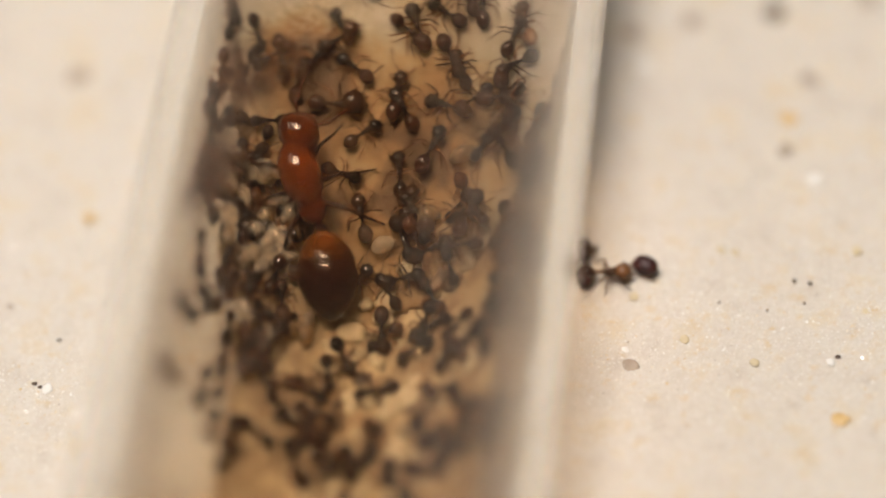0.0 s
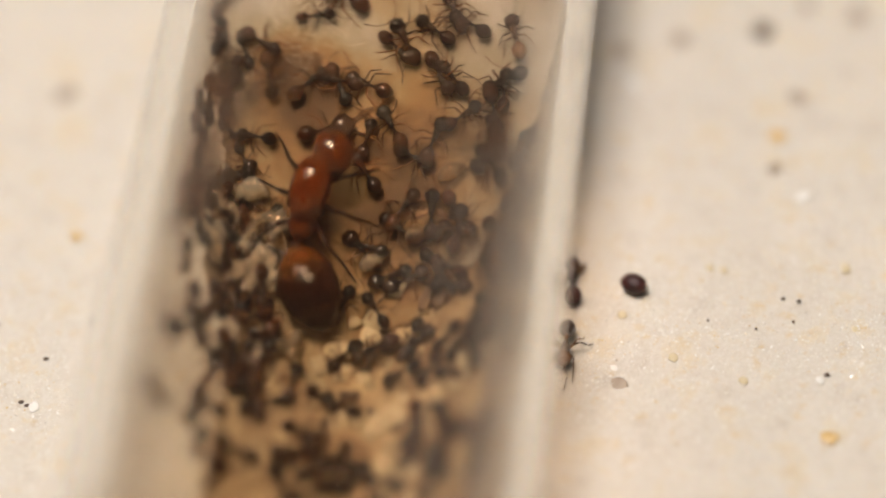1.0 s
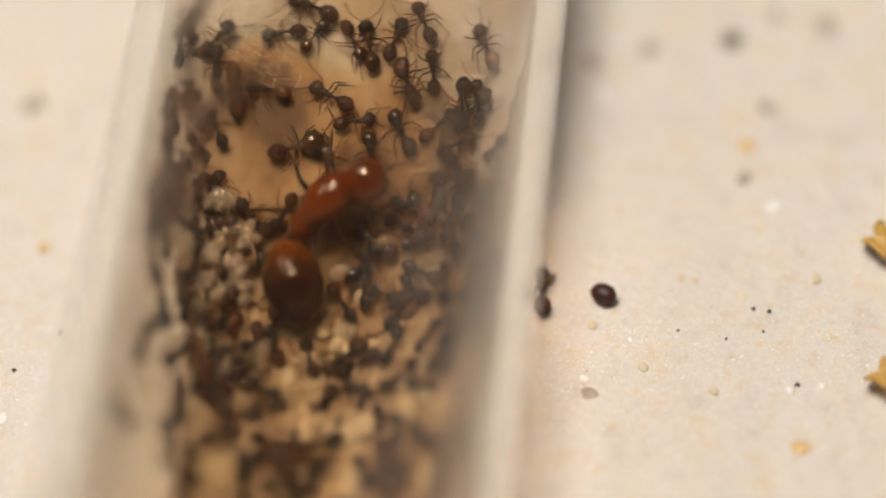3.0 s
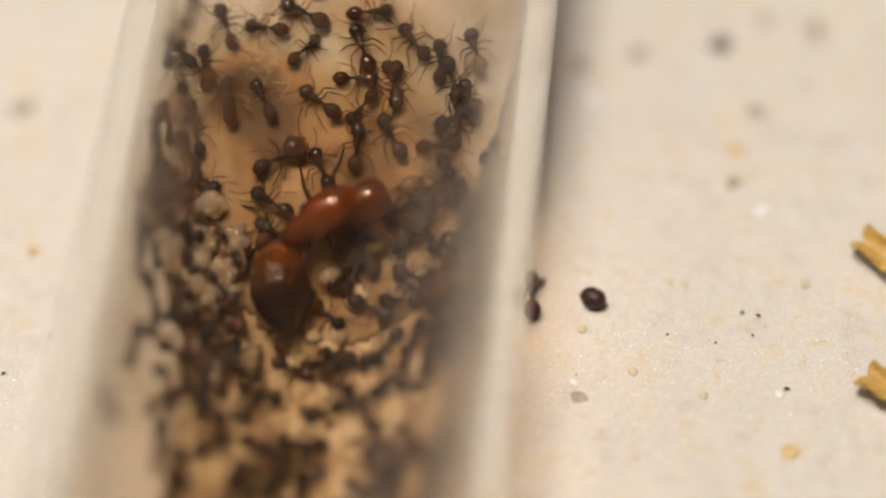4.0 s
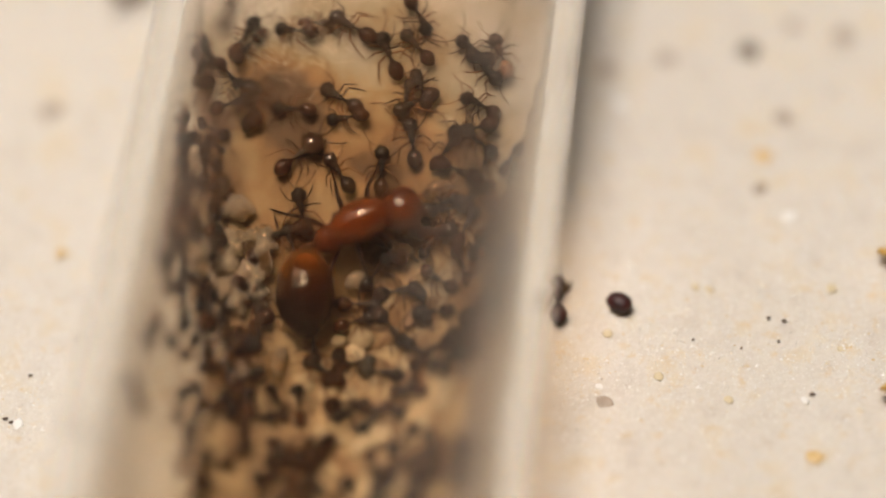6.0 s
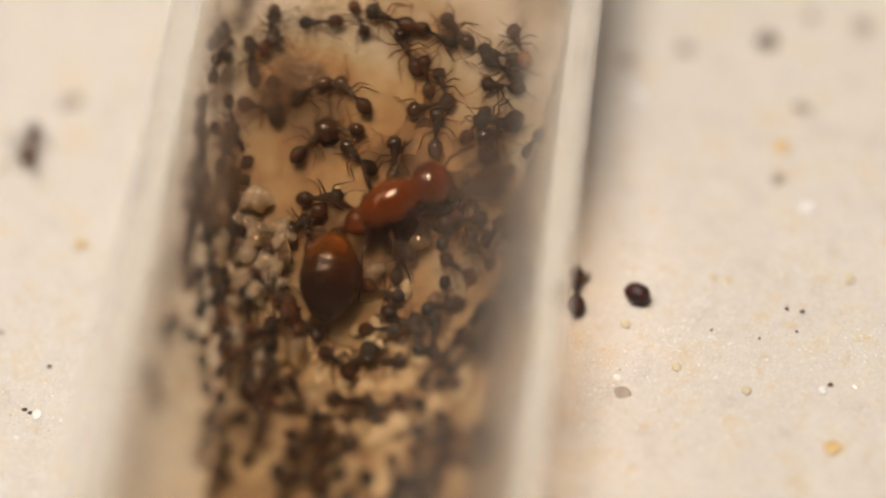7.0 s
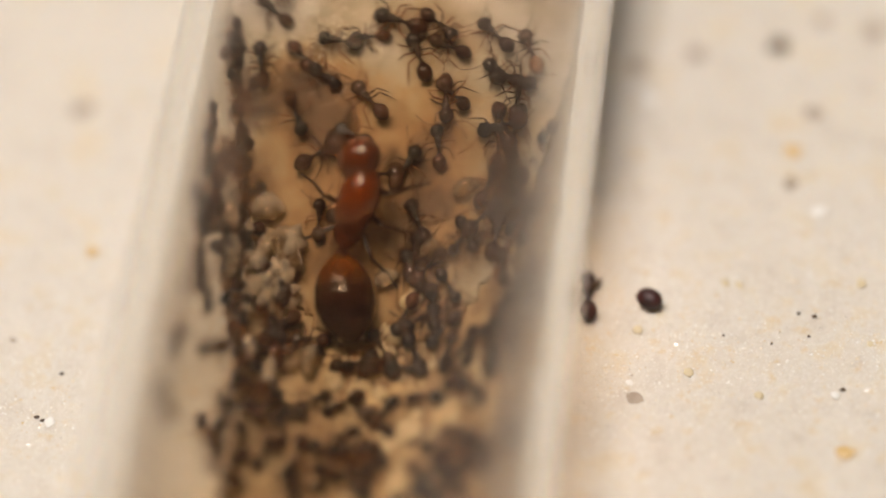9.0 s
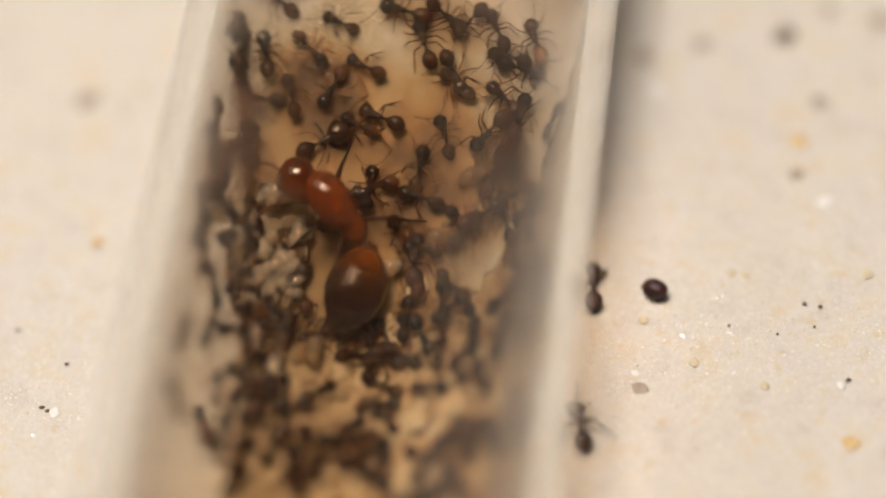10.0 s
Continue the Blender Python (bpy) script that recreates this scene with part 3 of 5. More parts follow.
def key_ant(ob, poses, seed):
    """Body, then feelers and legs: legs step with the way that the ant makes, and stir a little when it stands."""
    rng = random.Random(seed)
    walk(ob, poses)
    head = kids(ob, "head")[0]
    base = head.matrix_basis.copy()
    steps = [k * 10 / 14 for k in range(15)]
    walk(head, [(t, base @ pose(0, 0, 0, rng.uniform(-8, 8), 0, rng.uniform(-16, 16))) for t in steps])
    for feeler in head.children:
        if feeler.name.startswith("antenna"):
            fb = feeler.matrix_basis.copy()
            walk(feeler, [(t, fb @ pose(0, 0, 0, rng.uniform(-14, 14), 0, rng.uniform(-22, 22))) for t in [k * 0.5 for k in range(21)]])
    for i, leg in enumerate(kids(ob, "leg")):
        lb = leg.matrix_basis.copy()
        phase = 1 if (i in (0, 3, 4)) else -1
        rows, gone = [], 0.0
        for k in range(41):
            t = k * 0.25
            a = next((j for j in range(len(poses) - 1) if poses[j][0] <= t <= poses[j + 1][0]), len(poses) - 2)
            span = max(poses[a + 1][0] - poses[a][0], 1e-6)
            speed = (poses[a + 1][1].translation - poses[a][1].translation).length / span / MM
            big = min(1.0, speed / 2.5)
            swing = phase * (1 if k % 2 else -1) * 20 * big + rng.uniform(-3, 3)
            lifted = 10 * big if (k % 2 == (phase > 0)) else 0
            rows.append((t, lb @ pose(0, 0, 0, 0, -lifted if lb.translation.x > 0 else lifted, swing)))
        walk(leg, rows)


# ---- the queen ----
def queen_gaster_material():
    m, nt, b = blank("queen_gaster")
    tc = nt.nodes.new("ShaderNodeTexCoord")
    sep = nt.nodes.new("ShaderNodeSeparateXYZ")
    nt.links.new(tc.outputs["Generated"], sep.inputs[0])
    col = ramp_between(nt, sep.outputs["Y"], [(0.0, (0.012, 0.005, 0.003)), (0.42, (0.022, 0.007, 0.003)), (0.60, (0.048, 0.014, 0.003)), (0.76, (0.095, 0.027, 0.004)), (0.97, (0.16, 0.045, 0.006))])
    grain = ramp_between(nt, noise_node(nt, 900, 4), [(0.3, (0.75,) * 3), (0.7, (1.0,) * 3)])
    mix = nt.nodes.new("ShaderNodeMix")
    mix.data_type, mix.blend_type = "RGBA", "MULTIPLY"
    mix.inputs[0].default_value = 1.0
    nt.links.new(col, mix.inputs[6])
    nt.links.new(grain, mix.inputs[7])
    nt.links.new(mix.outputs[2], b.inputs["Base Color"])
    b.inputs["Roughness"].default_value = 0.13
    b.inputs["Coat Weight"].default_value = 1.0
    b.inputs["Coat IOR"].default_value = 1.6
    b.inputs["Coat Roughness"].default_value = 0.03
    return m


def plate_step(f):
    """Each plate of the gaster ends a little proud of the next."""
    edges = (1.0, 0.28, -0.18, -0.55, -1.0)
    for a, b in zip(edges, edges[1:]):
        if f >= b:
            return 0.035 * (a - f) / (a - b) - 0.012
    return 0.0


def build_queen():
    """Her root lies at the waist; gaster behind it, thorax and head before it."""
    queen = tagged(new("queen_ant"), "large glossy red-brown queen ant with swollen dark gaster", "ant", "ants of the colony")
    bm = bmesh.new()
    blob(bm, (0, -1.56 * MM, 0), (1.16 * MM, 1.68 * MM, 1.05 * MM), u=36, v=48, shape=lambda f: (1.0 - 0.26 * max(-f, 0) ** 2 - 0.06 * max(f, 0) ** 3) * (1.0 + plate_step(f)))
    gaster = part("gaster", bm, queen_gaster_material(), queen, "dark banded gaster, red-brown in front", at=pose(0, 0, 0.15 * MM, 4, 0, 0))
    for f in (0.28, -0.18, -0.55):
        g = math.sqrt(1 - f * f) * (1.0 - 0.26 * max(-f, 0) ** 2)
        bm = bmesh.new()
        ring = [Vector((1.175 * g * MM * math.cos(b), (-1.56 + 1.68 * f) * MM, 1.064 * g * MM * math.sin(b))) for b in np.linspace(0, 2 * math.pi, 41)]
        limb(bm, ring, [0.03 * MM] * 41, 5)
        part("band", bm, BAND, gaster)
    thorax_bm = bmesh.new()
    blob(thorax_bm, (0, 2.34 * MM, 0.36 * MM), (0.80 * MM, 1.32 * MM, 0.80 * MM), u=24, v=18, shape=lambda f: 1.0 + 0.05 * f)
    blob(thorax_bm, (0, 1.12 * MM, 0.06 * MM), (0.56 * MM, 0.72 * MM, 0.54 * MM), u=18, v=12)
    thorax = part("thorax", thorax_bm, RED, queen, "glossy chestnut-red thorax")
    bm = bmesh.new()
    blob(bm, (0, 0.22 * MM, 0.05 * MM), (0.26 * MM, 0.2 * MM, 0.36 * MM), u=14, v=10)
    blob(bm, (0, -0.02 * MM, 0.02 * MM), (0.33 * MM, 0.2 * MM, 0.32 * MM), u=14, v=10)
    part("petiole", bm, DARK_RED, thorax, "dark petiole")
    bm = bmesh.new()
    for y, rx, rz in ((1.85, 0.755, 0.745), (3.02, 0.700, 0.690)):
        limb(bm, [Vector((rx * math.cos(a), y - 0.08 * math.cos(2 * a), 0.36 + rz * math.sin(a))) * MM for a in np.linspace(0, 2 * math.pi, 33)], [0.018 * MM] * 33, 5)
    part("seam", bm, DARK_RED, thorax, "dark seam between the thorax plates")
    for sx in (-1, 1):
        bm = bmesh.new()
        blob(bm, (sx * 0.62 * MM, 1.75 * MM, 0.50 * MM), (0.10 * MM, 0.28 * MM, 0.14 * MM), u=10, v=8)
        part("wing_scar", bm, DARK_RED, thorax)
    bm = bmesh.new()
    blob(bm, (0, 0.60 * MM, 0), (0.86 * MM, 0.76 * MM, 0.62 * MM), u=24, v=18, shape=lambda f: 1.0 - 0.14 * max(f, 0) ** 2 + 0.06 * max(-f, 0))
    for sx in (-1, 1):
        blob(bm, (sx * 0.68 * MM, 0.80 * MM, 0.18 * MM), (0.10 * MM, 0.15 * MM, 0.13 * MM), u=10, v=8)
        limb(bm, [(sx * 0.25 * MM, 1.05 * MM, -0.05 * MM), (sx * 0.28 * MM, 1.28 * MM, -0.08 * MM), (sx * 0.04 * MM, 1.45 * MM, -0.1 * MM)], [0.12 * MM, 0.10 * MM, 0.03 * MM], 8)
        elbow = Vector((sx * 0.75, 1.45, 0.22)) * MM
        tip = elbow + Vector((sx * 0.30, 1.05, -0.3)) * MM
        limb(bm, [(sx * 0.2 * MM, 0.95 * MM, 0.15 * MM), elbow, elbow.lerp(tip, 0.6), tip], [0.05 * MM, 0.05 * MM, 0.05 * MM, 0.045 * MM], 7)
    head = part("head", bm, RED, thorax, "red head with short feelers", at=pose(0, 3.50 * MM, 0.30 * MM))
    for i, (sx, y, ox, oy) in enumerate([(-1, 2.25, 1.5, 1.1), (1, 2.25, 1.5, 0.9), (-1, 1.6, 2.0, 0.2), (1, 1.6, 2.0, -0.2), (-1, 1.0, 1.7, -1.6), (1, 1.0, 1.8, -1.5)]):
        bm = bmesh.new()
        d = Vector((sx * ox, oy, 0)) * 0.85
        knee, shin, toe = d * 0.52 + Vector((0, 0, 0.45)), d * 0.95 + Vector((0, 0, -0.55)), d * 1.35 + Vector((0, 0, -0.85))
        limb(bm, [p * MM for p in (Vector((0, 0, 0)), d * 0.12, knee * 0.6, knee, knee.lerp(shin, 0.5), shin, shin.lerp(toe, 0.6), toe)],
             [r * MM for r in (0.12, 0.09, 0.11, 0.07, 0.08, 0.055, 0.04, 0.03)], 8)
        part("leg", bm, DARK_RED, thorax, at=pose(sx * 0.42 * MM, y * 1.2 * MM, -0.15 * MM))
    return queen, gaster, thorax, head


QUEEN, Q_GASTER, Q_THORAX, Q_HEAD = build_queen()


# ---- brood, food, litter ----
def larva(name, m, length, girth, material, label, category, group, seed):
    """A plump curved grub with soft rings."""
    rng = random.Random(seed)
    bm = bmesh.new()
    curve = rng.uniform(0.1, 0.5)
    blob(bm, (0, 0, 0), (girth * MM, length / 2 * MM, girth * MM), u=12, v=14, shape=lambda f: (1.0 - 0.22 * max(f, 0)) * (1 + 0.05 * math.cos(f * 16)))
    for v in bm.verts:
        v.co.x += curve * girth * MM * (v.co.y / (length / 2 * MM)) ** 2
    ob = mesh_object(name, bm, material)
    ob.matrix_basis = m
    return tagged(ob, label, category, group)


BROOD_AT = (3.29, -4.8)
PUPAE = [(2.75, -4.13, 44, 1.5), (4.58, -3.73, 85, 1.4), (-1.21, -3.85, 1, 1.6), (-0.28, -2.44, 10, 1.3), (0, -2.55, 11, 1.4), (4.36, 1.91, 71, 1), (-0.63, -4.74, 138, 1.2), (-0.17, -2.8, 40, 1.7), (3.31, 0.26, 62, 1), (6.44, 3.05, 61, 1.2)]


def build_brood():
    rng = random.Random(11)
    for i in range(62):
        r, a = math.sqrt(rng.random()), rng.uniform(0, 2 * math.pi)  # spread over the pile
        s, c = BROOD_AT[0] + 2.6 * r * math.sin(a), BROOD_AT[1] + 1.75 * r * math.cos(a)
        length = rng.uniform(0.65, 1.15)
        m = bed_pose(s, c, rng.uniform(0, 360), 0.22 + (0.25 if i % 3 == 0 else 0)) @ pose(0, 0, 0, rng.uniform(-25, 25), 0, 0)
        if i % 7 == 3:
            larva("pupa", m, length * 1.25, 0.30, YOLK, "yellowish glossy pupa lying among pale grubs", "pupa", "brood pile", i)
        else:
            larva("larva", m, length, length * rng.uniform(0.26, 0.36), BROOD, "pale glossy translucent ant larva on the brood pile", "larva", "brood pile", i)
    for i, (s, c, h, n) in enumerate(PUPAE):
        larva("pupa", bed_pose(s, c, h, 0.32), n, 0.34, YOLK if i % 2 else BROOD, "plump pale pupa lying on the nest floor", "pupa", "brood pile", 100 + i)


def lump(name, m, radii, material, label, category, group, seed, wobble=0.35):
    bm = bmesh.new()
    off = Vector((seed * 0.37, seed * 0.11, 0)) * MM
    blob(bm, off, [r * MM for r in radii], u=14, v=10, wobble=wobble)
    for v in bm.verts:
        v.co -= off
    ob = mesh_object(name, bm, material)
    ob.matrix_basis = m
    return tagged(ob, label, category, group)


PALE_LUMPS = [(2.74, 1.44, 0.42), (-0.17, 3.81, 0.5), (1.3, -0.25, 0.3), (0.86, 0.46, 0.45), (2.52, 1.2, 0.4)]


def build_litter():
    rng = random.Random(23)
    for i, (s, c, k) in enumerate(PALE_LUMPS):
        lump("seed_husk", bed_pose(s, c, 40 * i, 0.2 * k), (k * 0.8, k * 0.95, k * 0.45), HUSK, "pale crumbling seed husk on the nest floor", "husk", "litter in the tube", 200 + i)
    for i in range(48):
        s, c = rng.uniform(-8.5, 1.6), rng.gauss(1.0, 1.9)
        k = rng.uniform(0.2, 0.5)
        lump("seed_husk", bed_pose(s, min(max(c, -2.6), 4.6), rng.uniform(0, 360), 0.1), (k, k * rng.uniform(0.8, 1.7), k * 0.5), HUSK, "pale crumbling seed husk on the nest floor", "husk", "litter in the tube", i)
    for i in range(12):
        s, c = rng.uniform(-9.5, 2.5), rng.uniform(-2.2, 5.0)
        k = rng.uniform(0.14, 0.42)
        lump("dirt_crumb", bed_pose(s, c, rng.uniform(0, 360), 0.05), (k, k * rng.uniform(0.9, 2.2), k * 0.4), DIRT, "dark brown crumb of refuse on the nest floor", "refuse", "litter in the tube", 60 + i, 0.6)


FIBRES_AT = (11.7, -3.35)


def build_fibres():
    """Loose white strands that stand off the cotton."""
    rng = random.Random(4)
    bm = bmesh.new()
    for i in range(280):
        s, c = rng.gauss(FIBRES_AT[0], 1.1), rng.gauss(FIBRES_AT[1], 1.0)
        if abs(c) > 5.6:
            continue
        p = Vector(bed_pose(s, c, 0, rng.uniform(0.05, 0.5)).translation)
        d = Vector((rng.uniform(-1, 1), rng.uniform(-1, 1), rng.uniform(-0.3, 0.6))).normalized()
        pts = [p]
        for k in range(6):
            d = (d + 0.7 * Vector((rng.uniform(-1, 1), rng.uniform(-1, 1), rng.uniform(-0.8, 0.8)))).normalized()
            pts.append(pts[-1] + d * 0.16 * MM)
        limb(bm, pts, [0.0036 * MM] * len(pts), 3)
    tagged(mesh_object("cotton_fibres", bm, FIBRE), "loose white cotton strands standing off the plug", "cotton", kind="stuff")


build_brood()
build_litter()
build_fibres()


# ---- on the sand ----
def pebble(kind, x, y, size, label):
    ob = lump("pebble", ground_pose(x, y, size * 977 % 360, -size * 0.12), (size, size * 1.2, size * 0.22), PEBBLES[kind], label, "pebble", "pebbles on the sand", int(size * 100) + int(abs(x) * 10), 0.3)
    return ob


pebble('dark', 13.84, 9.39, 0.4, 'small dark brown pebble on the pale sand')
pebble('grey', 8.17, 8.88, 0.36, 'small grey-brown pebble on the pale sand')
pebble('grey', 10.58, 9.32, 0.36, 'small grey-brown pebble on the pale sand')
pebble('grey', 15.68, 10.52, 0.38, 'small grey-brown pebble on the pale sand')
pebble('grey', 17.63, 9.78, 0.4, 'small grey-brown pebble on the pale sand')
pebble('grey', 14.75, 5.69, 0.32, 'small grey-brown pebble on the pale sand')
pebble('orange', 13.71, 3.82, 0.34, 'orange-yellow grain lying on the sand')
pebble('grey', 13.4, 2.13, 0.26, 'small grey-brown pebble on the pale sand')
pebble('white', 14.32, 0.63, 0.26, 'bright white grain lying on the sand')
pebble('white', 8.44, 7.06, 0.27, 'bright white grain lying on the sand')
pebble('honey', 15.47, -3.05, 0.2, 'honey-coloured grain lying on the sand')
pebble('honey', 10.4, -2.47, 0.17, 'honey-coloured grain lying on the sand')
pebble('honey', 10.91, -2.65, 0.15, 'honey-coloured grain lying on the sand')
pebble('honey', 6.93, -4.39, 0.18, 'honey-coloured grain lying on the sand')
pebble('honey', 8.6, -6.56, 0.18, 'honey-coloured grain lying on the sand')
pebble('grey', 6.48, -7.57, 0.3, 'flat grey-pink pebble lying on the sand')
pebble('orange', 13.83, -10.81, 0.3, 'orange-yellow grain lying on the sand')
pebble('white', 6.38, -6.86, 0.14, 'bright white grain lying on the sand')
pebble('white', 13.82, -8.18, 0.15, 'bright white grain lying on the sand')
pebble('dark', 14.11, -7.97, 0.1, 'tiny dark speck of soil on the sand')
pebble('dark', 10.06, -5, 0.055, 'tiny dark speck of soil on the sand')
pebble('dark', 13.52, -4.43, 0.08, 'tiny dark speck of soil on the sand')
pebble('dark', 12.95, -4.24, 0.07, 'tiny dark speck of soil on the sand')
pebble('dark', 11.78, -5.57, 0.05, 'tiny dark speck of soil on the sand')
pebble('dark', 13.19, -5.36, 0.05, 'tiny dark speck of soil on the sand')
pebble('dark', -14.59, -4.27, 0.075, 'tiny dark speck of soil on the sand')
pebble('dark', -15.5, -6.23, 0.09, 'tiny dark speck of soil on the sand')
pebble('dark', -15.29, -6.41, 0.08, 'tiny dark speck of soil on the sand')
pebble('white', -15.03, -6.51, 0.2, 'bright white grain lying on the sand')
pebble('grey', -13.85, 8.94, 0.42, 'small grey-brown pebble on the pale sand')
pebble('honey', -11.62, 9.35, 0.27, 'honey-coloured grain lying on the sand')
pebble('orange', -13.45, 1.58, 0.22, 'orange-yellow grain lying on the sand')
pebble('honey', -14.95, 4.66, 0.22, 'honey-coloured grain lying on the sand')
pebble('grey', -16.43, -2.48, 0.12, 'small grey-brown pebble on the pale sand')
pebble('dark', -12.82, -2.69, 0.06, 'tiny dark speck of soil on the sand')
pebble('honey', 13.45, 2.59, 0.15, 'honey-coloured grain lying on the sand')
pebble('honey', 15.46, -5.97, 0.15, 'honey-coloured grain lying on the sand')
pebble('honey', 11.05, -7.91, 0.17, 'honey-coloured grain lying on the sand')


def build_flake(name, m, material, length, width, curl, seed, label, category):
    """A flake of dried food: a thin curled sheet with a torn border."""
    bm = bmesh.new()
    nu, nv = 22, 16
    off = Vector((seed * 3.1, seed * 1.7, 0))
    grid = []
    for i in range(nu + 1):
        line = []
        for j in range(nv + 1):
            u, v = i / nu * 2 - 1, j / nv * 2 - 1
            ragged = 1 + 0.28 * noise.noise(off + Vector((math.atan2(v, u) * 1.6, 0, 5)))
            px, py = u * length * ragged, v * width * ragged
            a = v * curl
            z = width * (1 - math.cos(a)) / max(curl, 0.1) + 0.22 * noise.noise(off + Vector((px * 1.3, py * 1.3, 1))) + 0.10 * noise.noise(off + Vector((px * 4, py * 4, 2)))
            line.append(bm.verts.new(Vector((px, math.sin(a) * width * ragged / max(curl, 0.1), z + 0.25)) * MM))
        grid.append(line)
    for i in range(nu):
        for j in range(nv):
            if noise.noise(off + Vector((i * 0.5, j * 0.5, 7))) > -0.42 or (2 < i < nu - 3 and 2 < j < nv - 3):
                bm.faces.new((grid[i][j], grid[i + 1][j], grid[i + 1][j + 1], grid[i][j + 1]))
    bmesh.ops.delete(bm, geom=[v for v in bm.verts if not v.link_faces], context="VERTS")
    ob = mesh_object(name, bm, material)
    ob.matrix_basis = m
    thick = ob.modifiers.new("thickness", "SOLIDIFY")
    thick.thickness = 0.12 * MM
    return tagged(ob, label, category)


build_flake("food_flake", ground_pose(18.53, -2.68, 50, 0.1), CRUMB, 1.35, 0.95, 1.5, 3, "curled yellow-brown flake of dried food on sand", "food")
build_flake("food_flake", ground_pose(17.8, -8.68, 35, 0.1), CRUMB, 1.15, 0.9, 1.1, 21, "brown crumb of dried food curled up on the sand", "food")
build_flake("shell_flake", bed_pose(3.81, -3.6, 70, 0.25), SLOUGH, 0.75, 0.5, 0.8, 14, "amber flake of cast skin beside the queen", "flake")


def build_seed():
    bm = bmesh.new()
    blob(bm, (0, 0, 0), (0.40 * MM, 0.50 * MM, 0.36 * MM), u=18, v=14, shape=lambda f: 1 + 0.08 * f, wobble=0.06)
    seed = mesh_object("seed", bm, CORPSE)
    seed.matrix_basis = ground_pose(7.46, -3.23, 125, 0.33)
    tagged(seed, "dark red-brown oval seed lying on the sand", "seed")
    bm = bmesh.new()
    blob(bm, (0, -0.5 * MM, -0.12 * MM), (0.07 * MM, 0.1 * MM, 0.06 * MM), u=8, v=6, wobble=0.2)
    part("stalk", bm, HUSK, seed, "pale stump of the stalk")


build_seed()
lump("seed_husk", ground_pose(5.58, -2.2, 40, 0.16), (0.13, 0.3, 0.12), SLOUGH, "amber translucent husk beside the dead ant", "husk", "", 5)

# ---- filler of the crowd ----
def crowd():
    rng = random.Random(77)

    def mill(kind, on, u, v, du, dv, n):
        for _ in range(n):
            a, b, h = rng.uniform(*u), rng.uniform(*v), rng.uniform(0, 360)
            rows = []
            for k in range(8):
                rows.append((k * 10 / 7, a, b, h))
                a = min(max(a + rng.gauss(0, du), u[0]), u[1])
                b = min(max(b + rng.gauss(0, dv), v[0]), v[1])
                h += rng.gauss(0, 22)
            ant(kind, on, rows, rng.uniform(0, 0.25))

    mill("black", "bed", (-10.5, -4.2), (-3.2, 4.8), 0.45, 0.4, 23)
    mill("brown", "bed", (-10.5, -3.5), (-2.5, 4.2), 0.45, 0.4, 10)
    mill("black", "bed", (-6, 1), (-4.9, -2.8), 0.5, 0.3, 7)
    mill("black", "bed", (-5, 4), (2.6, 5.4), 0.4, 0.3, 8)
    mill("brown", "bed", (-4, 6), (-5.6, -3.6), 0.4, 0.3, 5)
    mill("black", "wall", (-10, -1), (104, 142), 0.4, 4, 5)
    mill("brown", "wall", (-7, 6), (-84, -60), 0.4, 4, 3)
    mill("brown", "wall", (-8, 11), (48, 72), 0.4, 4, 10)
    mill("black", "wall", (0, 7), (-160, -140), 0.3, 4, 4)
    mill("black", "wall", (3, 12.5), (-90, -62), 0.4, 4, 18)
    mill("black", "wall", (-2, 5), (-88, -60), 0.4, 4, 9)
    mill("black", "bed", (-3, 5), (0.6, 5.2), 0.4, 0.3, 8)
    mill("brown", "bed", (3, 10), (1.2, 5.2), 0.3, 0.3, 4)
    mill("brown", "wall", (-8, 2), (112, 138), 0.5, 5, 5)
    mill("brown", "wall", (-6, 5), (-176, -128), 0.5, 5, 4)


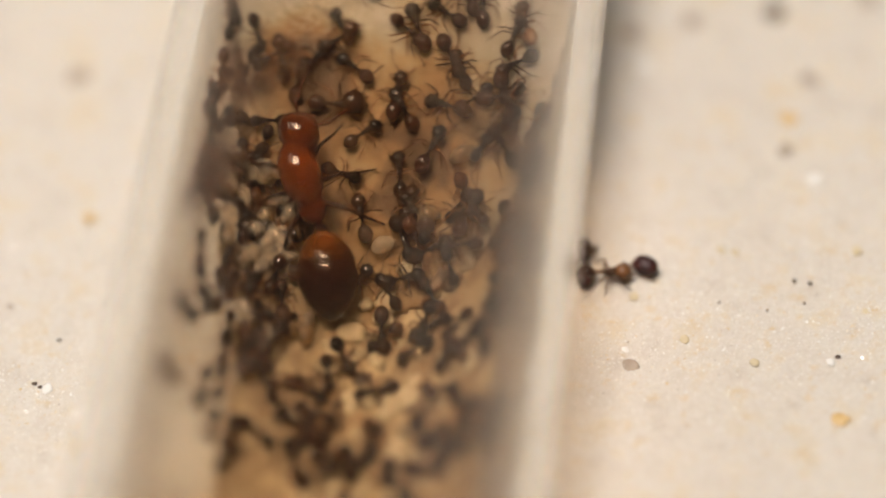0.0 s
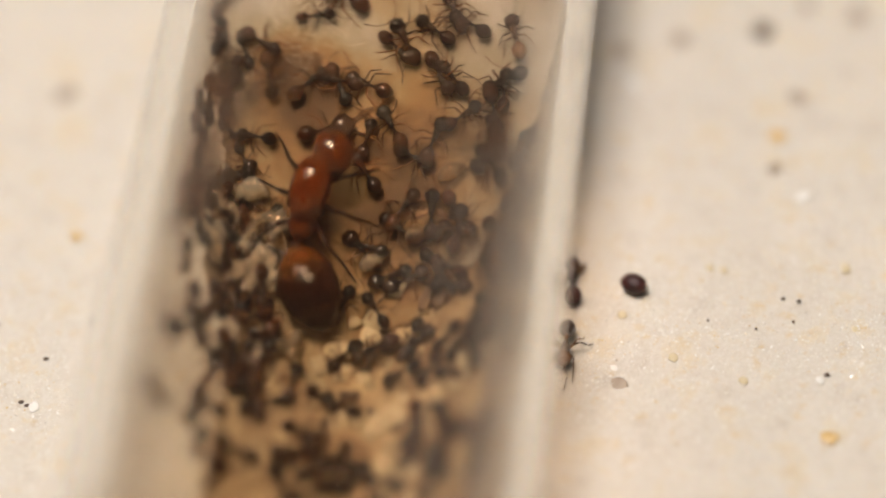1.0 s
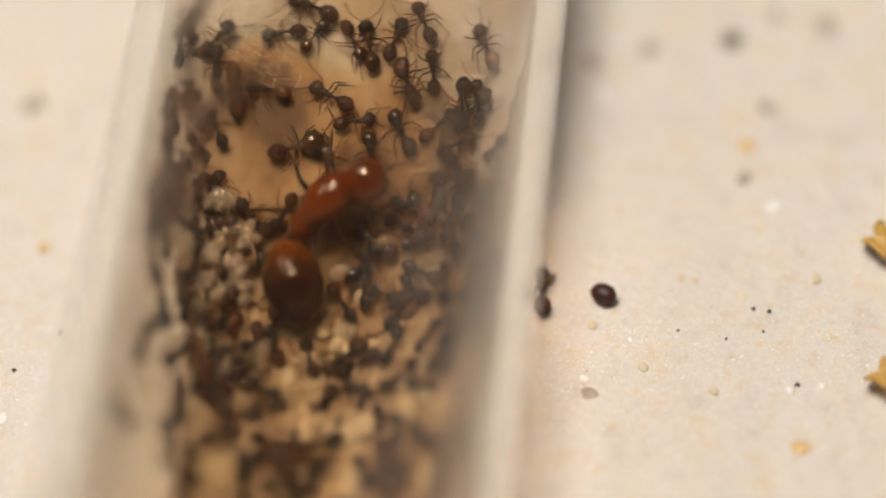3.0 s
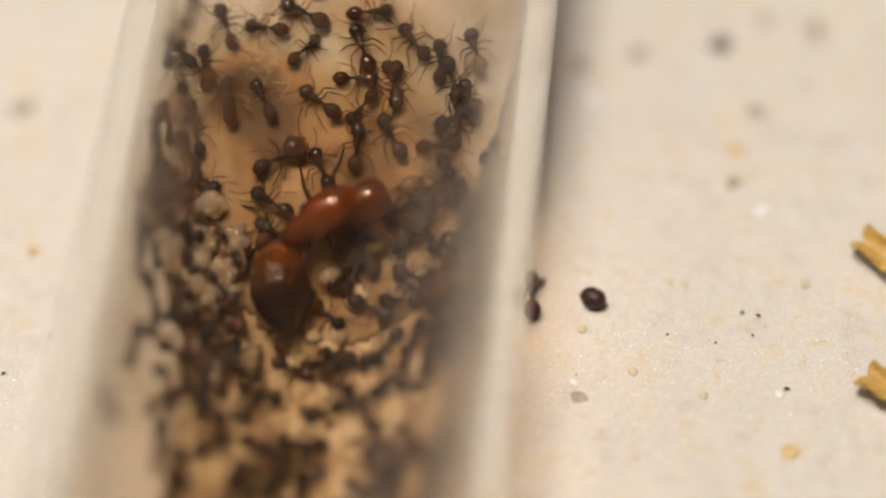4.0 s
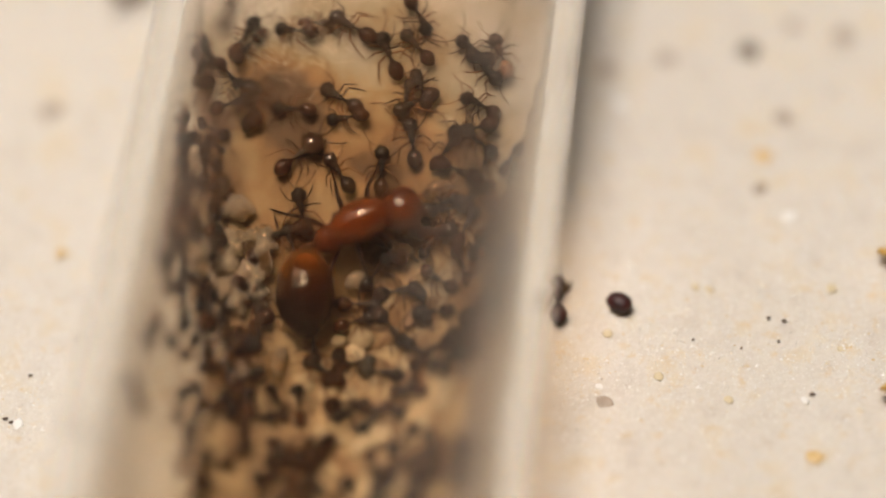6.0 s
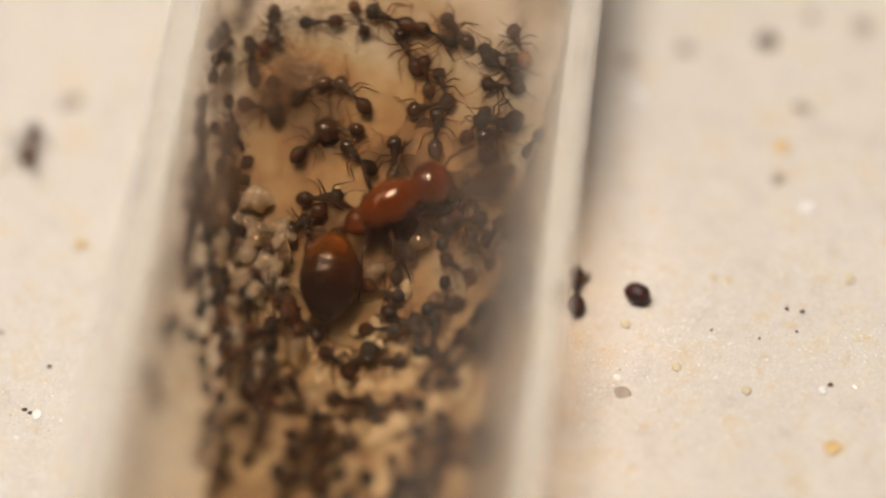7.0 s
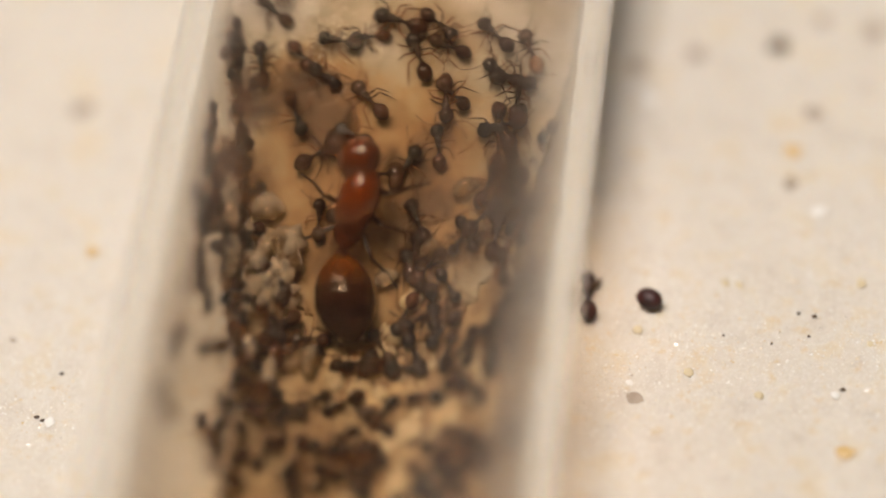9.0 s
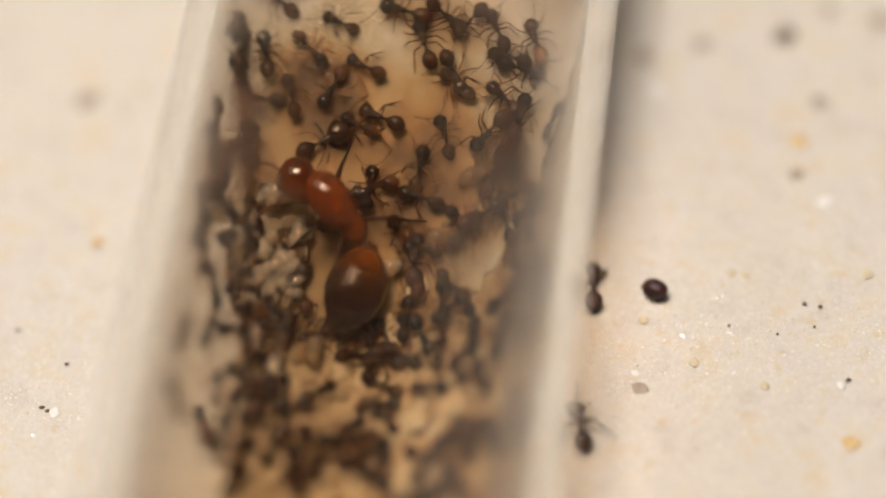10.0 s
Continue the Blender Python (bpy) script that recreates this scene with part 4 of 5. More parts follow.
def motions():
    dead = ant_at('dead', ground_pose(5.1, -2.61, 3, -0.12) @ pose(0, 0, 0, 0, 14, 0))
    dead.name = 'dead_ant'
    ant('black', 'bed', [(0, 9.29, 2.66, -20), (0.5, 9.33, 2.63, -24), (1, 9.56, 2.74, -41), (1.5, 9.62, 2.63, -15), (2, 9.58, 2.56, -22), (2.5, 9.85, 2.31, -16), (5, 9.91, 1.98, -20), (8.5, 9.28, 2.44, -18), (9, 9.5, 2.14, -48)])
    ant('brown', 'bed', [(0, 8.02, 2.19, -75), (0.5, 8.04, 2.2, -58), (1, 7.52, 2.33, 18), (2, 8.08, 2.06, -44), (3, 8.11, 2.12, -29), (4.5, 8.06, 2.1, -32), (5, 7.98, 1.9, -22), (6.5, 8.07, 2.01, -7), (7, 8.09, 2.16, -2), (7.5, 8.04, 2.05, -17), (8, 7, 1.06, 39), (9, 5.28, 1.25, -26), (9.5, 4.57, 0.74, 6), (10, 4.52, 0.65, -50)])
    ant('black', 'bed', [(0, 8.5, 4.46, 69), (1, 6.93, 4.47, 208), (2, 6.61, 4.47, 137), (4.5, 6.53, 3.77, 4), (5, 6.25, 3.35, -53), (6.5, 5.67, 3.49, -111), (7.5, 6.33, 3.81, -105), (9, 4.96, 4.41, 10), (9.5, 5.08, 4.28, 34), (10, 4.71, 2.95, 33)])
    ant('brown', 'bed', [(0, 10.55, 4.6, 19), (0.5, 9.65, 4.84, -21), (1, 9.3, 4.78, 0), (1.5, 9.34, 5.02, 15), (2, 9.23, 4.91, 7), (4.5, 9.54, 4.97, -22), (5, 9.86, 4.94, -24), (6.5, 9.1, 4.07, -85), (7, 9.59, 4.42, -90), (8.5, 9.62, 4.79, 11), (10, 9.12, 3.91, -48)])
    ant('amber', 'bed', [(0, 10.95, 4.99, -21), (0.5, 11.08, 5, -23), (1, 11.09, 5.02, -19), (1.5, 11.07, 4.98, -16), (2, 11.06, 4.97, -22), (2.5, 11.03, 5.03, -22), (3, 11.07, 5.07, -28), (4.5, 11.07, 5.04, -19), (5, 11.05, 4.97, -20), (6.5, 11.05, 5.01, -26), (7, 11.08, 5, -25), (7.5, 11.09, 5.01, -23), (8, 11.11, 4.99, -22), (8.5, 11.07, 5.04, -23), (9, 11.09, 5.03, -25), (9.5, 11.14, 5.03, -25), (10, 11.09, 5, -23)])
    ant('brown', 'bed', [(0, 10.66, 0.9, -20), (0.5, 10.76, 0.87, -20), (1, 10.76, 0.85, -27), (1.5, 10.77, 0.9, -14), (2, 11.27, 0.54, -42), (2.5, 10.97, 0.72, -24), (3, 10.95, 0.67, -12), (4.5, 11.02, 0.77, -25), (5, 10.94, 0.67, -20), (6.5, 10.84, 0.78, -26), (7, 10.68, 0.8, -27), (7.5, 10.76, 0.82, -20), (8, 10.77, 0.74, -28), (8.5, 10.77, 0.86, -18), (9, 10.76, 0.8, -20), (9.5, 10.8, 0.81, -17), (10, 10.84, 0.8, -19)])
    ant('brown', 'bed', [(0, 9.15, -1.42, -52), (0.5, 9.08, -1.51, -53), (2, 10.27, -1.62, -150), (3, 11.13, -2.69, -100), (5, 11.47, -3.02, -82), (8, 11.38, -2.47, -99), (9.5, 10.62, -2.03, -69), (10, 9.92, -1.43, -65)])
    ant('black', 'bed', [(0, 8.76, -3.4, 13), (0.5, 10.03, -4.38, -9), (1, 9.34, -5.7, 14), (1.5, 9.8, -4.31, -21), (2, 9.08, -4.81, -21), (3, 10.02, -5.09, -3), (4.5, 10.2, -5.2, -13), (7, 11.11, -4.28, -191), (8.5, 10.83, -4.06, -129), (9, 12.13, -4.91, -46)])
    ant('major', 'bed', [(0, 7.91, -1.95, 89), (0.5, 7.96, -2.08, 87), (1, 7.63, -1.87, 74), (1.5, 7.45, -1.92, 52), (2, 7.56, -1.96, 65), (2.5, 7.44, -1.71, 71), (3, 7.4, -1.79, 71), (4.5, 7.09, -2.11, 47), (5, 7.22, -2.15, 44), (6.5, 7.41, -2.47, 47), (7, 7.5, -2.55, 40), (7.5, 7.29, -2.77, 41), (8, 7.21, -3.1, 27), (8.5, 7.33, -2.6, 57), (9, 7.34, -2.66, 55), (9.5, 7.47, -2.79, 60), (10, 7.39, -2.77, 59)])
    ant('black', 'bed', [(0, 6.97, -0.8, 49), (0.5, 6.9, -1.1, 82), (1, 7.45, -0.25, 11), (1.5, 7.81, -0.39, 11), (2, 8.01, -0.43, -33), (3, 8.3, 0.44, 75), (4.5, 9, 0.93, 250), (7, 7.95, -1.47, 272), (7.5, 7.52, -1.29, 305), (8, 7.98, -1.49, 296)])
    ant('brown', 'bed', [(0, 8.35, 0.35, 7), (0.5, 9.23, -0.6, -71), (1, 9.17, -0.46, -69), (1.5, 9.17, -0.37, -75), (2, 9.15, -0.27, -82), (2.5, 9.03, -0.5, -73), (3, 9.13, -0.69, -61), (4.5, 9.05, -0.77, -51), (5, 9.05, -0.91, -47), (6.5, 9.38, -1.02, -64), (7, 9.13, -1.2, -45), (7.5, 9.13, -1.18, -41), (8, 9.14, -1.12, -29), (8.5, 9.18, -1.06, -30), (9, 9.18, -0.97, -43), (9.5, 8.9, -0.92, -45), (10, 8.25, -0.69, -69)])
    ant('brown', 'bed', [(0, 6.62, 1.84, 22), (0.5, 5.45, 2.21, -16), (1, 5.06, 2.43, -1), (1.5, 5.45, 3.32, -59), (2, 5.17, 4.27, -60), (3, 5.28, 4.52, 14), (5, 6.73, 4.3, 122), (6.5, 7.34, 3.66, 83), (7, 7.9, 4.44, 22), (9, 8.53, 4.74, 11)])
    ant('black', 'bed', [(0, 5.71, 0.7, -8), (0.5, 6.07, -0.16, -33), (4.5, 6.89, -0.41, -25), (6.5, 6.93, -0.83, -38), (7, 7.09, -0.78, -47), (7.5, 5.85, -1.34, -94), (9.5, 5.92, -0.78, 7)])
    ant('black', 'bed', [(0, 5.54, -1.47, 109), (1.5, 4.4, -2.65, 247), (2, 5.17, -2.26, 200), (2.5, 5.18, -2.27, 196), (3, 5.11, -2.15, 203), (4.5, 4.65, -2.18, 330), (7, 4.48, -2.42, 347), (8, 6.13, -1.03, 403), (8.5, 5.3, -2.17, 381), (9, 5.19, -2.47, 360)])
    ant('black', 'bed', [(0, 4.26, -0.63, -14), (0.5, 4.03, -0.36, -28), (1, 3.79, -0.16, -42), (3, 3.94, -3.16, -215), (4.5, 3.85, -2.62, -117), (5, 4.75, -2.51, -157), (6.5, 4.73, -2.86, -96), (7.5, 4.98, -2.38, -163), (8, 5.23, -2.23, -161), (10, 5.85, -0.78, -114)])
    ant('black', 'bed', [(0, 4.59, 1.16, -2), (0.5, 4.22, 1.41, 25), (1, 5.18, 1.33, 30), (1.5, 5.25, 1.87, -27), (2, 5.44, 2.69, -47), (2.5, 5.05, 1.73, -21), (3, 5.53, 2.72, -67), (8.5, 4.84, 1.48, 17), (9, 3.78, 1.89, 37), (10, 4.12, 1.41, 122)])
    ant('black', 'bed', [(0, 6.01, -5.52, -25), (0.5, 5.38, -5.62, 24), (1, 5.66, -5.56, 61), (2, 3.71, -5.36, -53), (3, 3.44, -5.73, -18), (4.5, 3.14, -5.82, 1), (5, 2.41, -5.78, 2), (6.5, 2.29, -5.83, -3), (7.5, 2.62, -5.77, -11), (8.5, 1.71, -5.82, -6), (9, 2.72, -5.82, -1), (10, 2.9, -5.47, 28)])
    ant('black', 'bed', [(0, 7.22, -4.65, -92), (0.5, 7.31, -4.92, -90), (1, 7.28, -4.7, -84), (1.5, 7.82, -4.95, -99), (2, 7.26, -5.51, -28), (2.5, 6.96, -5.68, 24), (3, 7.95, -5.06, -28), (4.5, 7.81, -5.61, 2), (6.5, 8.09, -5.85, 147), (7, 8.16, -5.86, 162), (7.5, 8.54, -5.94, 179), (8, 9.13, -5.86, 233), (8.5, 9.39, -5.94, 194), (10, 7.16, -5.59, 349)])
    ant('black', 'bed', [(0, 2.94, -5.33, -29), (0.5, 3.19, -5.63, 13), (2, 2.61, -5.75, -19), (3, 2.66, -5.41, 4), (4.5, 2.91, -5.75, 107), (8, 2.29, -5.68, 168), (10, 1.52, -5.45, 52)])
    ant('black', 'bed', [(0, 6.72, 3.81, -147), (0.5, 6.57, 2.13, -182), (1.5, 7, 1.6, -303), (2.5, 5.49, 2.27, -318), (8, 6.17, 3.45, -233), (8.5, 6.33, 3.7, -200), (9, 6.98, 4.72, -181), (10, 6.59, 3.89, -166)])
    ant('black', 'bed', [(0, 0.94, -5.74, 7), (2, -0.01, -5.36, -5), (3, 0.07, -4.93, 23), (4.5, -0.4, -5.34, -93), (6.5, -0.71, -5.45, -162), (7, -0.46, -5.44, -163), (8, 0.14, -5.03, -31), (9, 0.38, -5.39, -5), (10, 0.13, -5.12, -92)])
    ant('brown', 'bed', [(0, 11.52, 3.24, -6), (0.5, 11.69, 3.24, -11), (1, 11.36, 3.12, -63), (1.5, 11.5, 3.11, -46), (2, 11.57, 3.2, -77), (2.5, 10.69, 3.64, -47), (3, 10.15, 3.1, -9), (4.5, 11.21, 3.83, -6), (5, 11.63, 3.43, -31), (6.5, 10.8, 4.1, -65), (7, 10.65, 4.16, -75), (7.5, 10.45, 4.02, -69), (8, 10.37, 3.86, -73), (8.5, 10.28, 4.1, -67), (9, 10.24, 3.93, -62), (9.5, 10.41, 3.82, -68), (10, 10.42, 3.94, -78)])
    ant('black', 'bed', [(0, 10.54, -2.02, -27), (0.5, 11.65, -1, 13), (1, 11.37, -2.49, 78), (2.5, 11.32, -1.35, 31), (4.5, 10.72, -1.32, 51), (6.5, 11.92, -1.96, 115), (7.5, 11.13, -0.19, 196), (10, 11.39, -2.5, 297)])
    ant('black', 'bed', [(0, 9.35, -2.87, 37), (1, 9.14, -2.59, 46), (2, 9.11, -4.18, 9), (3, 9.14, -4.3, -8), (4.5, 8.79, -3.98, -11), (5, 8.43, -3.8, -15), (7.5, 10.3, -5.28, -11), (8, 10.31, -5.27, -13), (8.5, 10.38, -5.28, -12), (9, 10.24, -5.22, -10), (9.5, 10.33, -5.34, -15), (10, 10.29, -5.29, -12)])
    ant('black', 'bed', [(0, 8.78, -5.66, -162), (2.5, 8.3, -5.91, -189), (4.5, 8.25, -5.73, -361), (5, 8.65, -4.28, -345), (6.5, 9.02, -4.29, -354), (7, 8.9, -4.14, -365), (7.5, 9.24, -5.84, -400), (8, 8.42, -5.66, -358), (8.5, 8.32, -5.71, -352), (9, 8.59, -5.95, -364), (9.5, 8.57, -5.42, -422), (10, 8.69, -5.43, -447)])
    ant('black', 'bed', [(0, 9.27, -4.67, -129), (0.5, 9.37, -3.48, -204), (1, 10.43, -4.51, -239), (2, 10.6, -5.32, -312), (3, 10.97, -5.15, -320), (4.5, 11.64, -4.39, -400), (6.5, 11.19, -4.85, -318), (7.5, 10.92, -4.18, -377), (8, 10.3, -4.05, -359), (9, 10.36, -3.38, -225)])
    ant('black', 'bed', [(0, 0.69, -4.63, 2), (1, 0.85, -5.15, 21), (2, 0.55, -4.75, -42), (3, 1.26, -5.64, -2), (4.5, 0.79, -4.97, -22), (7, 1.04, -5.56, 20), (8, 0.85, -5.68, 159), (9, 0.63, -5.07, 183)])
    ant('black', 'bed', [(0, 2.05, -0.55, 33), (1, 1.89, -0.68, 23), (2, 2.6, -0.11, 7), (3, 2.24, 0.49, 143), (4.5, 1.97, 0.27, 118), (6.5, 1.88, 0.61, 63), (7, 1.37, 0.81, 85), (8, 1.02, 0.28, -35)])
    ant('black', 'bed', [(0, 0.32, -5.37, -2), (1, 0.37, -4.21, -120), (2, 0.28, -4.36, -74), (4.5, 0.94, -4.03, -123), (6.5, 0.49, -3.76, -148), (7, 0.98, -3.17, -92), (10, 0.61, -2.54, -119)])
    ant('black', 'bed', [(0, -0.55, -5.68, 9), (1, -1.37, -5.73, -2), (3, -1.62, -5.36, 50), (6.5, -0.55, -5.21, 152), (7, -0.84, -5.25, 144), (9, -0.96, -5.4, 224), (10, -0.82, -5.44, 245)])
    ant('black', 'bed', [(0, -1.72, -5.22, 173), (1, 0.33, -5.24, 163), (4.5, 0.46, -5.61, 190), (6.5, 1.17, -5.62, 162), (8, 1.21, -5.63, 177), (9, 1.05, -5.66, 217)])
    ant('black', 'bed', [(0, -3.86, -5.14, -7), (1, -4.19, -5.12, -99), (2, -4.67, -5.16, -91), (3, -3.9, -5.02, -185), (4.5, -3.82, -5.6, -357), (6.5, -3.85, -5.59, -355), (7, -4.03, -4.31, -314), (8, -4.46, -4.35, -388)])
    ant('black', 'bed', [(0, -2.52, -4.02, 66), (1, -2.79, -3.68, 20), (4.5, -2.62, -3.99, 199), (6.5, -2.46, -3.53, 220), (8, -2.01, -3.52, 278), (10, -2.3, -3.38, 344)])
    ant('black', 'bed', [(0, -2.26, -4.57, 173), (2, -1.63, -5.23, 181), (3, -2.04, -4.67, 177), (4.5, -1.61, -4.76, 163), (6.5, -1.45, -4.73, 249), (7, -1.92, -4.87, 213), (8, -2.19, -5.25, 126), (9, -2.09, -4.88, 182), (10, -2.09, -4.8, 177)])
    ant('black', 'bed', [(0, -2.02, -1.32, 168), (2, -2.36, -0.73, 90), (3, -2.23, -1.91, 55), (6.5, -1.73, -2.38, -40), (9, -1.76, -1.98, 50)])
    ant('black', 'bed', [(0, -1.15, -0.79, 150), (1, -0.27, -0.51, 217), (2, -0.38, -0.78, 94), (3, 0.1, -0.58, 161), (4.5, -0.29, -0.77, 96), (6.5, 0.02, -0.17, 211), (8, -0.09, -0.08, 218), (9, -0.2, 0.19, 269)])
    ant('brown', 'bed', [(0, 0.09, 0.59, 173), (1, 0.12, 0.68, 244), (2, 0.25, 0.92, 226), (7, -0.13, -0.94, 310), (9, 0.05, -0.76, 262)])
    ant('black', 'bed', [(0, -1.41, 3.74, -59), (1, -1.52, 3.92, -66), (2, -1.42, 3.27, -54), (3, -1.61, 4.04, -66), (4.5, -1.36, 3.9, -67), (6.5, -1.17, 2.65, -78), (7, -1.58, 3.8, -69), (8, -1.3, 3.47, -63), (9, -1.71, 4.16, -65), (10, -1.57, 4, -64)])
    ant('black', 'bed', [(0, -2.58, 0.61, -102), (1, -2.44, -0.35, -66), (2, -1.06, 0.33, -202), (3, -1.13, 1.13, -274), (4.5, -0.56, 0.96, -214), (6.5, -1.67, 0.32, -282), (9, -1.81, -0.93, -124), (10, -1.2, 0.47, -242)])
    ant('black', 'bed', [(0, -2.89, -1.99, 104), (1, -1.64, -2.22, 6), (3, -1.65, -2.28, 96), (4.5, -1.46, -1.66, 103), (6.5, -1.85, -1.24, -59), (8, -4.23, -0.08, -161)])
    ant('black', 'bed', [(0, 1.74, 2.33, -34), (1, 3.34, 3.19, -66), (8, 3.7, 3.55, -53), (9, 4.9, 4.47, 2), (10, 5.07, 4.59, -17)])
    ant('black', 'bed', [(0, 3.9, 1.51, 141), (2, 2.57, 3.37, 152), (3, 2.18, 2.78, 33), (4.5, 0.23, 4.42, 39), (9, 0.13, 3.62, 62), (10, 1.05, 3.79, 161)])
    ant('black', 'bed', [(0, 3.46, 1.11, 153), (1.5, 3.89, -0.04, 77), (2, 3.73, 0.87, 43), (3, 3.77, 1.14, 32), (4.5, 3.41, 1.24, 15), (6.5, 2.47, 2.18, 121), (7, 0.95, 2.3, 168), (8, 0.95, 1.69, 157), (9, 0.56, 1.77, 153), (10, 0.88, 1.84, 151)])
    ant('black', 'bed', [(0, -4.86, -5.68, -172), (7, -4.17, -5.06, -162)])
    ant('black', 'bed', [(0, -3.74, 4.23, -48)])
    ant('black', 'bed', [(0.5, 8.02, 4.62, -17), (1, 7.8, 4.47, -2), (1.5, 6.9, 4.5, -10), (2, 7.73, 4.17, -68), (2.5, 7.61, 4.71, 8), (3, 7.71, 4.47, 61), (4.5, 7.71, 3.67, 84), (5, 7.19, 3.22, 34), (7, 8.34, 3.76, 33), (8, 7.89, 4.21, 3)])
    ant('black', 'bed', [(0.5, 6.34, -4.83, -164), (1.5, 6.46, -5.24, -255), (2, 6.04, -5.22, -257), (2.5, 5.83, -4.8, -226), (4.5, 6.16, -5.08, -277), (5, 6.22, -5.42, -222), (6.5, 6.29, -5.51, -188), (8, 6.39, -5.73, -42), (9, 6.94, -5.87, -172)])
    ant('black', 'bed', [(0.5, 2.96, -4.6, -154), (1, 2.75, -5.71, -128), (1.5, 2.82, -5.78, -164), (2, 2.32, -5.09, -176), (3, 2.53, -4.56, -303), (4.5, 2.95, -4.09, -479), (6.5, 1.72, -4.59, -517), (7, 1.78, -4.67, -519), (8, 2.41, -5.84, -528)])
    ant('black', 'bed', [(0.5, 9.95, -2.09, -132), (1, 9.07, -1.4, -205), (3, 9.2, -3.11, -78), (4.5, 8.82, -2.78, -19), (5, 8.47, -2.76, -40), (6.5, 9.01, -2.82, -108), (7, 9.1, -2.83, -119), (7.5, 8.94, -2.79, -113), (8, 8.4, -2.28, -123), (9, 9.94, -2.76, -240), (10, 8.9, -4.19, -373)])
    ant('black', 'bed', [(1, 5.16, -4.75, 11), (2, 5.72, -4.23, 100), (2.5, 6.24, -4.49, 70), (3, 5.38, -4.75, -14), (4.5, 5.69, -4.94, 2), (7.5, 5.43, -5.85, 1), (9, 5.16, -5.8, -8), (10, 5.11, -5.78, -13)])
    ant('black', 'bed', [(1, 4.59, -3.96, 53), (2, 3.41, -3.23, -5), (4.5, 2.33, -0.32, 56), (8, 2.65, 0.87, 153), (9, 2.03, 1.08, 202)])
    ant('black', 'bed', [(1, 7.92, 0.59, -30), (2, 7.63, 0.91, -18), (2.5, 7.21, 1.13, -12), (4.5, 7.79, 0.86, 3), (5, 7.35, 1.1, 1), (6.5, 7.05, 0.73, -2), (7, 7.1, 0.67, -1), (7.5, 7.12, 0.8, -6), (8, 7.29, 0.56, 33), (8.5, 7.35, 0.67, 44), (9, 7.05, 0.76, 29), (9.5, 6.6, 0.54, 27), (10, 6.7, 1.07, 9)])
    ant('black', 'bed', [(1, 4.99, 3.42, 153), (3, 4.63, 4.49, 155), (4.5, 4.99, 3.8, 147), (6.5, 5.48, 4.44, 6), (7, 5.8, 3.49, 17), (7.5, 6.17, 3.12, 28), (9, 6.53, 3.93, 20), (9.5, 6.5, 3.91, 20)])
    ant('black', 'bed', [(1, 2.57, -3.63, -43), (2, 1.65, -3.85, -17), (8, 2.5, -3.41, -44), (9, 2.06, -4.55, 1), (10, 1.55, -4.61, -1)])
    ant('black', 'bed', [(1, -1.54, -4.67, -7), (2, -2.12, -4.65, -5), (3, -1.12, -3.99, -11), (4.5, -0.09, -3.25, -71), (7, -0.4, -4.32, -139), (8, 0.48, -3.86, -140), (9, 0.64, -3.89, -137), (10, 1.54, -3.55, -164)])
    ant('black', 'bed', [(1, -1.55, -4.07, -1), (2, -1.52, -3.58, 130), (4.5, -0.44, -2.69, 105), (6.5, -0.78, -4.07, 130), (10, -1.11, -4.61, 115)])
    ant('black', 'bed', [(1, -2.51, -5.21, 0), (2, -2.52, -5.62, -41), (6.5, -2.93, -4.9, -81), (7, -2.86, -5.56, -42), (8, -3.28, -4.89, 23), (9, -3.9, -5.18, -1), (10, -3.62, -5.57, -13)])
    ant('black', 'bed', [(1, 0.45, 2.23, -169), (2, 0.24, 2.51, -147), (3, 0.5, 2.6, -164), (6.5, 0.76, 3.06, -23), (9, 2.01, 1.87, 54), (10, 1.74, 1.03, 6)])
    ant('black', 'bed', [(1, 1.83, 0.53, -35), (3, 0.29, 1.03, 19), (4.5, 0.64, 0.97, 127), (7, 0.23, 0.28, 46), (10, 0.45, -0.67, 62)])
    ant('black', 'bed', [(1, -2.9, 3.39, 105), (7, -2.01, 1.36, 266), (8, -1.89, 1.23, 326), (10, -2.16, 0.45, 440)])
    ant('black', 'bed', [(1.5, 3.87, -5.24, -162), (2, 4.61, -5.87, -196), (2.5, 4.61, -5.86, -170), (3, 4.57, -5.86, -163)])
    ant('brown', 'bed', [(2, 11.15, 1.91, -56), (2.5, 11.03, 1.69, -51), (3, 11.17, 1.7, 14), (4.5, 12.3, 0.88, 100), (6.5, 11.65, 2.03, 153), (7, 11.13, 1.92, 115), (7.5, 11.55, 2.15, 144), (8, 11.66, 2.03, 129), (8.5, 11.68, 1.56, 129)])
    ant('brown', 'bed', [(2, 10.36, 0.61, 133), (2.5, 11.07, -0.02, 164), (5, 9.2, 1.39, 33), (9, 11.09, 1.87, -68), (10, 11.54, 2.38, -144)])
    ant('black', 'bed', [(2, 3.12, -5.29, 123), (2.5, 3.51, -5.36, 177), (8.5, 3.99, -5.72, 170), (10, 3.54, -5.52, 181)])
    ant('black', 'bed', [(2, 0.83, -3.53, -11), (3, 0.61, -2.07, -24), (4.5, 1.63, -1.11, 49), (6.5, 0.77, -1.51, 179), (7, 1.22, -2.23, 117), (9, 0.25, -2.67, 70), (10, 0.98, -2.15, 30)])
    ant('black', 'bed', [(2.5, 10.09, -5.25, 161), (5, 9.85, -5.4, 112), (6.5, 9.96, -5.24, 160), (7, 10.17, -5.23, 171)])
